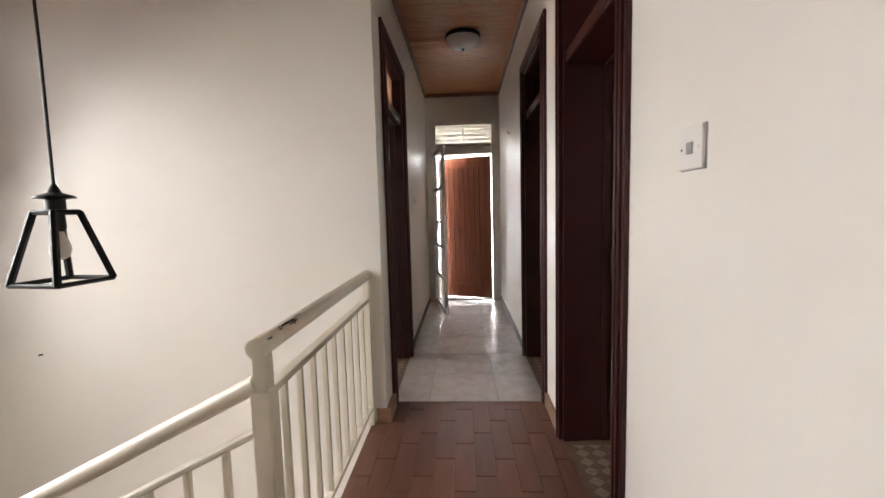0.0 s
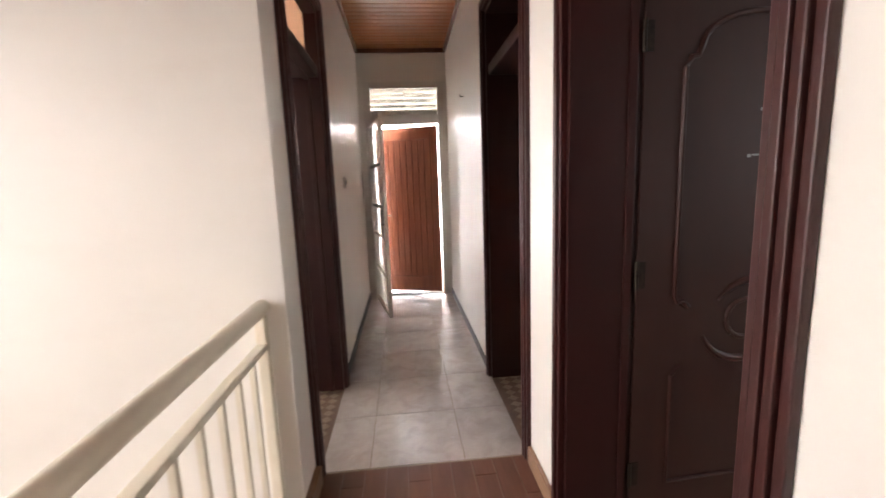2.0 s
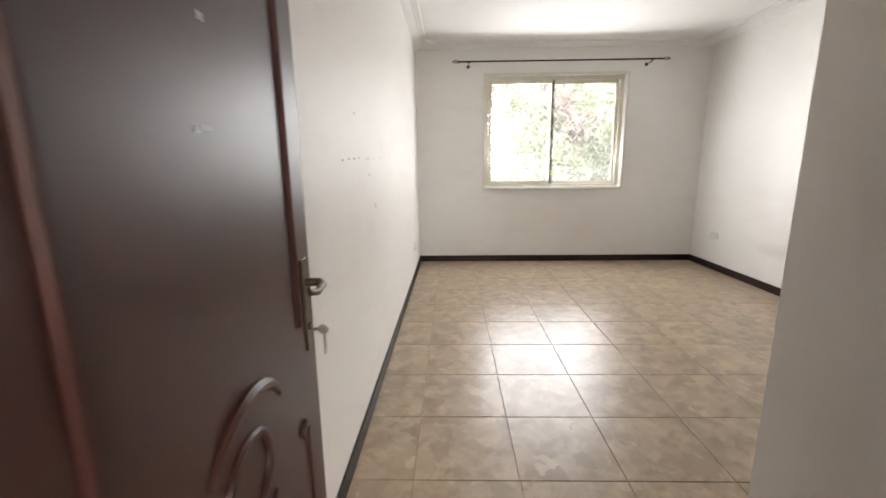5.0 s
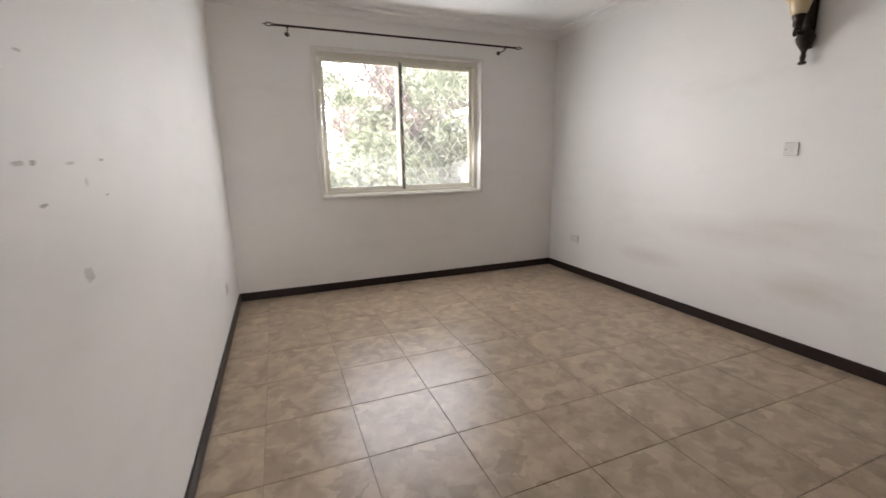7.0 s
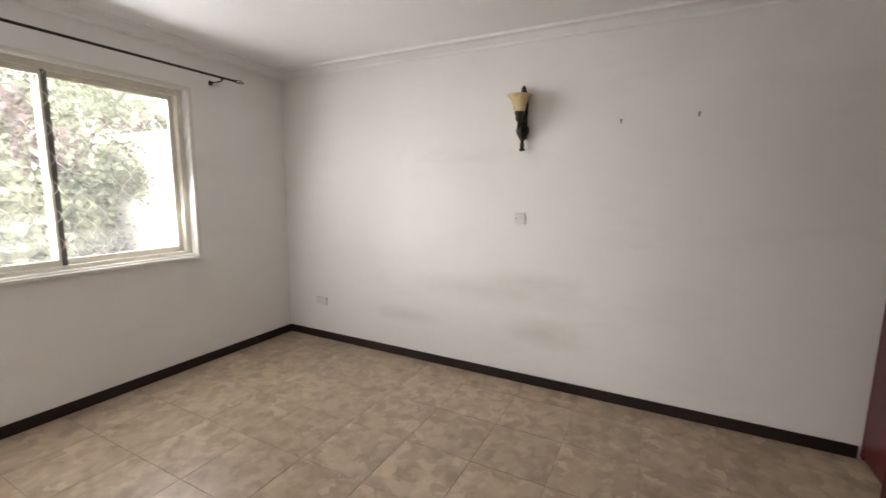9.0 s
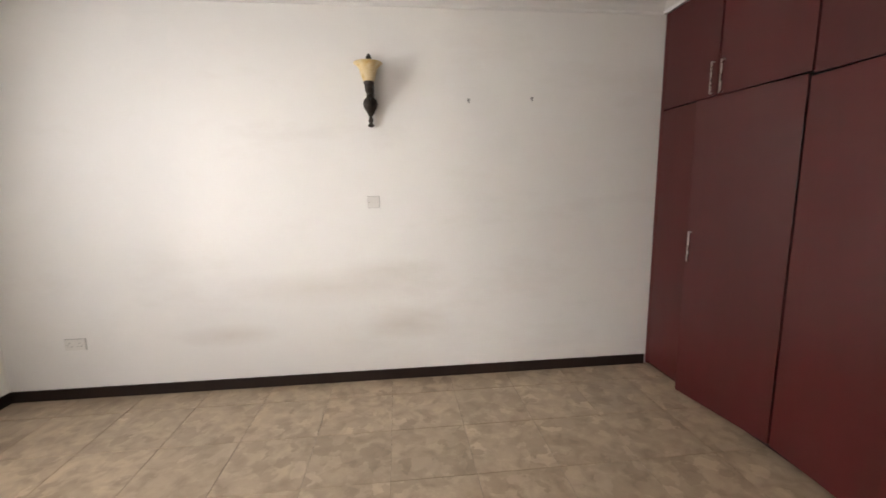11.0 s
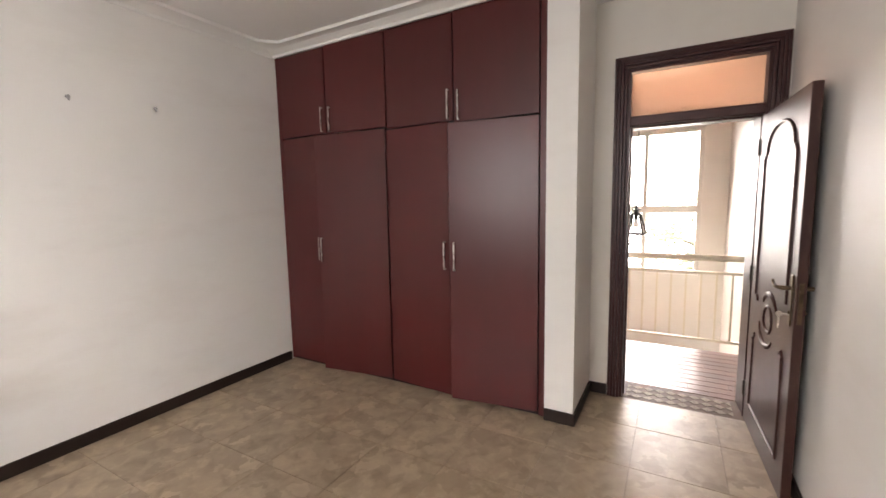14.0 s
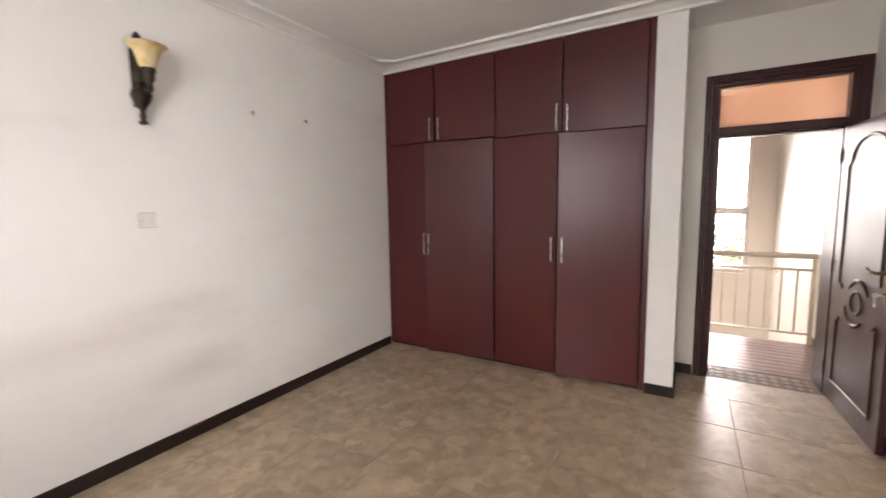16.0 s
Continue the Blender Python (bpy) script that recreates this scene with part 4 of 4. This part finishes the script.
# sliding window with burglar mesh
win = thing("window_1", "cream aluminium sliding window with a diamond burglar mesh", "window")
win["kind"] = "structure"
y0, y1, z0, z1 = 1.57, 3.44, 1.06, 2.54
bm = bmesh.new()
for lo, hi in (((BX1 - 0.022, y0 - 0.035, z0 - 0.03), (BX1 + 0.0, y0, z1 + 0.03)), ((BX1 - 0.022, y1, z0 - 0.03), (BX1, y1 + 0.03, z1 + 0.03)),
               ((BX1 - 0.022, y0, z1), (BX1, y1, z1 + 0.03)), ((BX1 - 0.035, y0, z0 - 0.03), (BX1, y1, z0))):
    add_box(bm, lo, hi, 0.005)
part("casing", bm, M_WHITEM, win, "white painted window casing")
bm = bmesh.new()
fa, fb = BX1 + 0.07, BX1 + 0.16
for lo, hi in (((fa, y0, z0), (fb, y0 + 0.05, z1)), ((fa, y1 - 0.04, z0), (fb, y1, z1)), ((fa, y0 + 0.05, z0), (fb, y1 - 0.04, z0 + 0.04)), ((fa, y0 + 0.05, z1 - 0.05), (fb, y1 - 0.04, z1))):
    add_box(bm, lo, hi, 0.003)
part("window_frame", bm, M_ALU, win)
part("window_sill", box((BX1, y0, z0 - 0.006), (BX1 + 0.07, y1, z0 + 0.012), 0.003), M_WHITEM, win)


def sash(ya, yb, x, mat_rail):
    s = bmesh.new()
    w = 0.045
    for lo, hi in (((x, ya, z0 + 0.04), (x + 0.03, ya + w, z1 - 0.05)), ((x, yb - w, z0 + 0.04), (x + 0.03, yb, z1 - 0.05)),
                   ((x, ya + w, z0 + 0.04), (x + 0.03, yb - w, z0 + 0.085)), ((x, ya + w, z1 - 0.09), (x + 0.03, yb - w, z1 - 0.05))):
        add_box(s, lo, hi, 0.003)
    so = part("sash", s, M_ALU, win)
    p = part("pane", box((x + 0.012, ya + w, z0 + 0.085), (x + 0.017, yb - w, z1 - 0.09)), M_GLARE, so)
    p.visible_shadow = False


sash(2.50, y1 - 0.045, BX1 + 0.085, M_ALU)
sash(y0 + 0.045, 2.56, BX1 + 0.122, M_ALU)
part("meeting_stile", box((BX1 + 0.079, 2.497, z0 + 0.04), (BX1 + 0.086, 2.53, z1 - 0.05), 0.002), M_ALUD, win, "dark weather strip")
mesh = bmesh.new()
xm = BX1 + 0.045
pitch, rise = 0.135, 0.205
ny = int((y1 - y0) / pitch)


def clip_bar(ya, za, yb, zb):
    """The stretch of a slanted bar that lies within the opening."""
    t0, t1 = 0.0, 1.0
    for a, b, lo, hi in ((ya, yb, y0 + 0.004, y1 - 0.004), (za, zb, z0 + 0.014, z1 - 0.004)):
        d = b - a
        ts = sorted(((lo - a) / d, (hi - a) / d))
        t0, t1 = max(t0, ts[0]), min(t1, ts[1])
    return (t0, t1) if t1 - t0 > 0.01 else None


span = z1 - z0
run = span * pitch / rise
for s in (1, -1):
    k0 = -int(run / pitch) - 2 if s > 0 else 0
    for k in range(k0, ny + (2 if s > 0 else int(run / pitch) + 2)):
        a = (y0 + k * pitch, z0)
        b = (a[0] + s * run, z1)
        c = clip_bar(*a, *b)
        if c:
            p0 = [a[q] + (b[q] - a[q]) * c[0] for q in (0, 1)]
            p1 = [a[q] + (b[q] - a[q]) * c[1] for q in (0, 1)]
            n = max(2, int((p1[1] - p0[1]) / rise * 10))
            pts = []
            for q in range(n + 1):
                z = p0[1] + (p1[1] - p0[1]) * q / n
                y = p0[0] + (p1[0] - p0[0]) * q / n - s * 0.0085 * math.sin(4 * math.pi * (z - z0) / rise)
                pts.append((xm + 0.003 * s, min(max(y, y0 + 0.004), y1 - 0.004), z))
            add_tube(mesh, pts, 0.0027, 5)
tagged(part("burglar_mesh", mesh, M_ALU, win, "cream diamond steel mesh"), kind="stuff")

# curtain rod
cr = thing("curtain_rod", "dark bronze curtain rod with cage finials above the window", "curtain rod")
rx, rz = 7.105, 2.682
part("rod", tube([(rx, 1.20, rz), (rx, 3.80, rz)], 0.010, 12), M_BRONZE, cr, smooth=True)
for y, s in ((1.20, -1), (3.80, 1)):
    f = bmesh.new()
    for k in range(4):
        a = k * math.pi / 2
        pts = []
        for q in range(9):
            u = q / 8
            r = 0.019 * math.sin(math.pi * u)
            b = a + u * 2.2
            pts.append((rx + r * math.cos(b), y + s * 0.085 * u, rz + r * math.sin(b)))
        add_tube(f, pts, 0.003, 6)
    add_lathe(f, [(0.012, -0.006), (0.012, 0.006)], (rx, y, rz), 12, "y")
    add_tube(f, [(rx, y + s * 0.08, rz), (rx, y + s * 0.10, rz)], 0.004, 8)
    part("finial", f, M_BRONZE, cr)
for y in (1.33, 3.68):
    b = bmesh.new()
    add_tube(b, [(BX1, y, rz - 0.03), (rx + 0.01, y, rz - 0.03), (rx, y, rz - 0.016)], 0.006, 8)
    add_lathe(b, [(0.022, -0.006), (0.022, 0.0)], (BX1, y, rz - 0.03), 14, "x")
    add_tube(b, [(rx, y - 0.012, rz - 0.014), (rx, y + 0.012, rz - 0.014)], 0.007, 8)
    part("bracket", b, M_BRONZE, cr)

# wall lamp
sc = thing("wall_lamp", "antique bronze wall lamp with an amber glass tulip shade", "lamp", at=pose(4.503, BY0, 2.012))
body = lathe([(0.010, 0.0), (0.024, 0.006), (0.024, 0.016), (0.013, 0.026), (0.018, 0.05), (0.012, 0.075), (0.024, 0.10), (0.046, 0.135), (0.054, 0.165), (0.046, 0.195), (0.026, 0.215),
              (0.022, 0.235), (0.032, 0.25), (0.032, 0.29), (0.022, 0.31), (0.026, 0.36), (0.022, 0.42), (0.030, 0.45), (0.024, 0.475), (0.018, 0.49), (0.010, 0.50)], (0, 0.045, 0), 20)
part("column", body, M_BRONZE, sc, smooth=True)
part("back_plate", box((-0.028, 0, 0.10), (0.028, 0.018, 0.44), 0.008), M_BRONZE, sc)
arm = bmesh.new()
add_tube(arm, [(0, 0.07, 0.21), (0, 0.10, 0.19), (0, 0.13, 0.19), (0, 0.147, 0.21), (0, 0.15, 0.24)], 0.008, 8)
pts = []
for k in range(14):
    u = k / 13
    r = 0.034 * (1 - 0.75 * u)
    a = radians(-60 + 420 * u)
    pts.append((0, 0.152 + r * math.cos(a) - 0.02, 0.20 + r * math.sin(a) * 0.9))
add_tube(arm, pts, 0.006, 8)
add_tube(arm, [(0, 0.152, 0.225), (0, 0.178, 0.205), (0, 0.182, 0.18), (0, 0.168, 0.168), (0, 0.157, 0.18), (0, 0.165, 0.19)], 0.005, 8, radii=[0.006, 0.006, 0.006, 0.005, 0.005, 0.006])
part("arm", arm, M_BRONZE, sc, smooth=True)
part("strut", tube([(0, 0.052, 0.43), (0, 0.075, 0.39), (0, 0.098, 0.33), (0, 0.108, 0.27), (0, 0.103, 0.22), (0, 0.085, 0.185), (0, 0.06, 0.18)], 0.0055, 8), M_BRONZE, sc, smooth=True)
part("cup", lathe([(0.012, 0.265), (0.028, 0.285), (0.030, 0.32), (0.038, 0.335), (0.036, 0.352)], (0, 0.15, -0.05), 18), M_BRONZE, sc, smooth=True)
shade = [(0.034, 0.345), (0.044, 0.36), (0.052, 0.39), (0.060, 0.42), (0.072, 0.445), (0.090, 0.462), (0.102, 0.470), (0.100, 0.473), (0.087, 0.467), (0.068, 0.450), (0.055, 0.42), (0.045, 0.39), (0.032, 0.352)]
part("shade", lathe(shade, (0, 0.15, -0.05), 28), M_SHADE, sc, "amber alabaster glass shade", smooth=True)
part("crest", lathe([(0.012, 0.49), (0.022, 0.505), (0.012, 0.52), (0.004, 0.53)], (0, 0.045, -0.012), 14), M_BRONZE, sc, smooth=True)

nail = thing("wall_nail", "small dark nail in the stairwell wall", "nail")
part("nail", tube([(-1.956, SY, 0.455), (-1.956, SY - 0.02, 0.458)], 0.006, 8), M_BLACK, nail)

# screw plugs
for x, z in ((3.764, 2.219), (3.268, 2.235)):
    hk = thing("wall_plug", "small grey plastic plug stuck in the wall", "wall plug", "plugs beside the wall lamp")
    bm = bmesh.new()
    add_tube(bm, [(x, BY0, z), (x, BY0 + 0.02, z)], 0.010, 10)
    add_tube(bm, [(x, BY0 + 0.016, z), (x, BY0 + 0.022, z - 0.024)], 0.006, 8)
    part("plug", bm, M_PLASTICG, hk)


def scuff(x, z, w, h, seed, wall_y, s):
    random.seed(seed)
    bm = bmesh.new()
    rim = []
    for k in range(12):
        a = 2 * math.pi * k / 12
        j = random.uniform(0.45, 1.15)
        rim.append(bm.verts.new((x + w / 2 * j * math.cos(a), wall_y + s * 0.0012, z + h / 2 * j * math.sin(a))))
    bm.faces.new(rim)
    ob = part("wall_scuff", bm, M_SCUFF)
    tagged(ob, "faint grey scuff mark on the white wall", "stain", "scuffs on the bedroom wall")


k = 0
for x, z, w, h in ((3.19, 1.405, 0.05, 0.012), (3.30, 1.412, 0.05, 0.012), (3.41, 1.415, 0.05, 0.012), (3.52, 1.42, 0.04, 0.012), (3.70, 1.42, 0.055, 0.016), (3.75, 1.42, 0.03, 0.012),
                   (3.92, 1.42, 0.05, 0.012), (4.13, 1.43, 0.05, 0.014), (4.0, 1.372, 0.012, 0.03), (4.13, 1.33, 0.03, 0.01), (3.91, 1.138, 0.06, 0.055), (3.76, 1.33, 0.05, 0.01), (3.45, 1.63, 0.07, 0.01), (3.78, 1.645, 0.05, 0.008)):
    scuff(x, z, w, h, k, BY1, -1)
    k += 1

# ---- outside ----
def glow(name, strength, colour):
    m = bpy.data.materials.new(name)
    m.use_nodes = True
    b = m.node_tree.nodes["Principled BSDF"]
    b.inputs["Base Color"].default_value = (0.8, 0.8, 0.8, 1)
    b.inputs["Emission Color"].default_value = (*colour, 1)
    b.inputs["Emission Strength"].default_value = strength
    return m


M_HAZE = glow("bright_haze", 7.5, (0.96, 0.98, 1.0))
M_HAZE_STAIR = glow("bright_haze_street", 3.0, (1.0, 0.97, 0.95))
M_HAZE_BALC = glow("bright_haze_balcony", 28.0, (0.94, 0.96, 1.0))
arc = bmesh.new()
rims = []
for k in range(31):
    a = radians(-75 + 5 * k)
    rims.append([arc.verts.new((7.3 + r * math.cos(a), 2.5 + r * math.sin(a), z)) for r, z in ((20.0, -3.1), (20.0, 11.5), (20.3, 11.5), (20.3, -3.1))])
for ra, rb in zip(rims, rims[1:]):
    for q in range(4):
        arc.faces.new((ra[q], rb[q], rb[(q + 1) % 4], ra[(q + 1) % 4]))
arc.faces.new(rims[0])
arc.faces.new(list(reversed(rims[-1])))
bmesh.ops.recalc_face_normals(arc, faces=arc.faces)
structure("backdrop", arc, M_HAZE, "bright white hazy sky beyond the garden", "sky")
structure("backdrop_street", box((-20.2, -16, -3.1), (-20, 24, 16)), M_HAZE_STAIR, "bright white hazy sky beyond the street", "sky")
structure("backdrop_balcony", box((-9, 19, -3.1), (11, 19.2, 13)), M_HAZE_BALC, "bright white hazy sky beyond the balcony", "sky")
# out of view; its pale tone is added as a reflector for the rooms
structure("ground", box((-220, -220, -3.5), (220, 220, -3.12)), M_BOUNCE_GROUND, "wide unseen ground around the house, pale to bounce daylight upwards", "ground")
structure("balcony", box((-0.8, CEND + 0.2, -0.2), (2.2, CEND + 2.4, -0.02)), M_CONC, "pale concrete balcony outside the end door", "balcony")


def tree(name, label, x, y, z, height, spread, leaves, mat, seed):
    """Tapered trunk, limbs, and a crown of many small leaf clumps."""
    rnd = random.Random(seed)
    root = thing(name, label, "tree", at=pose(x, y, z))
    tr = bmesh.new()
    add_tube(tr, [(0, 0, 0), (0.1, 0.05, height * 0.3), (0.0, 0.1, height * 0.55)], 0.2, 10, radii=[0.24, 0.17, 0.12])
    tips = []
    for k in range(9):
        a = 2 * math.pi * k / 9 + rnd.uniform(-0.3, 0.3)
        r = spread * rnd.uniform(0.45, 0.85)
        z0 = height * rnd.uniform(0.25, 0.55)
        z1 = height * rnd.uniform(0.55, 0.92)
        tip = (r * math.cos(a), r * math.sin(a), z1)
        mid = (tip[0] * 0.45, tip[1] * 0.45, (z0 + z1) / 2 + 0.2)
        add_tube(tr, [(0.03, 0.05, z0), mid, tip], 0.05, 6, radii=[0.08, 0.05, 0.02])
        tips += [tip, mid]
    part("trunk", tr, M_BARK, root)
    verts, faces = [], []
    clumps = []
    for k in range(46):
        t = rnd.choice(tips)
        clumps.append((t[0] + rnd.gauss(0, spread * 0.22), t[1] + rnd.gauss(0, spread * 0.22), t[2] + rnd.gauss(0, height * 0.09), rnd.uniform(0.35, 0.8)))
    for k in range(leaves * 3):
        c = clumps[rnd.randrange(len(clumps))]
        p = Vector((c[0] + rnd.gauss(0, c[3] * 0.5), c[1] + rnd.gauss(0, c[3] * 0.5), c[2] + rnd.gauss(0, c[3] * 0.4)))
        u = Vector((rnd.gauss(0, 1), rnd.gauss(0, 1), rnd.gauss(0, 0.6))).normalized()
        v = u.cross(Vector((rnd.gauss(0, 1), rnd.gauss(0, 1), rnd.gauss(0, 1)))).normalized()
        s = rnd.uniform(0.045, 0.10)
        n = len(verts)
        verts += [tuple(p - u * s), tuple(p + v * s * 0.5), tuple(p + u * s), tuple(p - v * s * 0.5)]
        faces.append((n, n + 1, n + 2, n + 3))
    me = bpy.data.meshes.new("crown")
    me.from_pydata(verts, [], faces)
    me.materials.append(mat)
    crown = new("crown", me)
    crown.parent = root
    return root


tree("garden_tree", "broad green tree outside the bedroom window", 13.4, 4.4, -3.12, 6.6, 2.5, 8500, M_FOLI, 1)
tree("garden_tree", "purple-brown leaved tree outside the bedroom window", 14.4, 0.3, -3.12, 7.6, 1.7, 6000, M_FOLI2, 2)
tree("garden_tree", "low green tree close to the bedroom window", 12.2, 1.9, -3.12, 5.0, 2.1, 8000, M_FOLI, 3)
tree("garden_tree", "tall green tree behind the garden", 18.0, 5.0, -3.12, 9.6, 3.4, 10000, M_FOLI, 5)
tree("garden_tree", "tall green tree behind the garden", 18.5, 0.2, -3.12, 10.0, 3.6, 10000, M_FOLI, 6)
tree("garden_tree", "green tree beside the white house", 14.0, -0.9, -3.12, 7.4, 2.2, 9000, M_FOLI, 9)
tree("garden_tree", "green tree outside the stairwell window", -9.5, 5.2, -3.12, 5.2, 2.4, 1500, M_FOLI, 7)
tree("garden_tree", "green tree outside the stairwell window", -11.0, 1.2, -3.12, 5.4, 2.4, 1300, M_FOLI, 8)
nb = thing("neighbour_house", "white rendered house corner beyond the bedroom window", "house", at=pose(10.6, -2.3, -3.12))
part("wall", box((0, 0, 0), (3.0, 1.6, 5.65), 0.01), M_HOUSE, nb)
part("roof", box((-0.2, -0.4, 5.65), (3.2, 1.8, 5.8), 0.01), M_CONC, nb)

# ---- floor pieces ----
def laid_pieces(x0, x1, y0, y1, gx, gy, px, py, joint, name, mat, parent, stagger=0.0, z=0.0):
    """Pieces in rows, clipped to the floor's edges, each its own object; whole ones share a mesh."""
    shared = {}
    k = math.floor((x0 - gx) / px)
    while gx + k * px < x1:
        a0, a1 = max(x0, gx + k * px), min(x1, gx + (k + 1) * px)
        off = gy + (stagger * py * (k % 3) if stagger else 0.0)
        j = math.floor((y0 - off) / py)
        while off + j * py < y1:
            b0, b1 = max(y0, off + j * py), min(y1, off + (j + 1) * py)
            j += 1
            if a1 - a0 < 0.012 or b1 - b0 < 0.012:
                continue
            w, h = round(a1 - a0 - joint, 4), round(b1 - b0 - joint, 4)
            if (w, h) not in shared:
                bm = bmesh.new()
                top = [(-w / 2 + 0.0015, -h / 2 + 0.0015), (w / 2 - 0.0015, -h / 2 + 0.0015), (w / 2 - 0.0015, h / 2 - 0.0015), (-w / 2 + 0.0015, h / 2 - 0.0015)]
                bot = [(-w / 2, -h / 2), (w / 2, -h / 2), (w / 2, h / 2), (-w / 2, h / 2)]
                tv = [bm.verts.new((*p, 0)) for p in top]
                mv = [bm.verts.new((*p, -0.0012)) for p in bot]
                bv = [bm.verts.new((*p, -0.006)) for p in bot]
                bm.faces.new(tv)
                for q in range(4):
                    bm.faces.new((mv[q], mv[(q + 1) % 4], tv[(q + 1) % 4], tv[q]))
                    bm.faces.new((bv[q], bv[(q + 1) % 4], mv[(q + 1) % 4], mv[q]))
                shared[(w, h)] = mesh_from(bm, name, mat)
            ob = new(name, shared[(w, h)])
            ob.parent = parent
            ob.location = ((a0 + a1) / 2, (b0 + b1) / 2, z)
        k += 1


obs = bpy.data.objects
laid_pieces(BX0, BX1 - 0.012, BY0 + 0.012, BY1 - 0.012, 4.41, 3.135, 0.475, 0.475, 0.003, "tile", M_TILE, obs["floor"])
laid_pieces(CX0, CX1, 4.735, CEND + 0.2, 0.505, 4.735, 0.475, 0.478, 0.003, "tile", M_TILE2, obs["floor_corridor"])
laid_pieces(0.172, CX1, 0.9, 4.725, 0.172, 4.725, 0.1045, 0.40, 0.004, "plank", M_PLANK, obs["floor_hall"], 0.36)


def mosaic(x0, x1, y0, y1, parent):
    """A band of small triangles set in the sill."""
    bm = bmesh.new()
    n = max(2, round((y1 - y0) / 0.075))
    m = max(1, round((x1 - x0) / 0.075))
    for i in range(m):
        for j in range(n):
            ax, bx = x0 + (x1 - x0) * i / m, x0 + (x1 - x0) * (i + 1) / m
            ay, by = y0 + (y1 - y0) * j / n, y0 + (y1 - y0) * (j + 1) / n
            cx, cy = (ax + bx) / 2, (ay + by) / 2
            quad = [(ax, ay), (bx, ay), (bx, by), (ax, by)]
            for q in ((0, 1), (2, 3)):
                tri = [quad[q[0]], quad[q[1]], (cx, cy)]
                gx, gy = sum(p[0] for p in tri) / 3, sum(p[1] for p in tri) / 3
                up = [bm.verts.new((gx + (p[0] - gx) * 0.88, gy + (p[1] - gy) * 0.88, 0.0)) for p in tri]
                dn = [bm.verts.new((v.co.x, v.co.y, -0.004)) for v in up]
                bm.faces.new(up)
                for s in range(3):
                    bm.faces.new((dn[s], dn[(s + 1) % 3], up[(s + 1) % 3], up[s]))
    tagged(part("mosaic", bm, M_MOSAIC, parent, "cream triangle mosaic"), kind="stuff")


mosaic(CX1 + 0.03, BX0 - 0.02, 3.50, 4.20, obs["door_sill"])
mosaic(CX1 + 0.03, BX0 - 0.02, 4.78, 5.58, obs["door_sill"])
mosaic(0.10, CX0 - 0.02, 4.78, 5.58, obs["door_sill"])
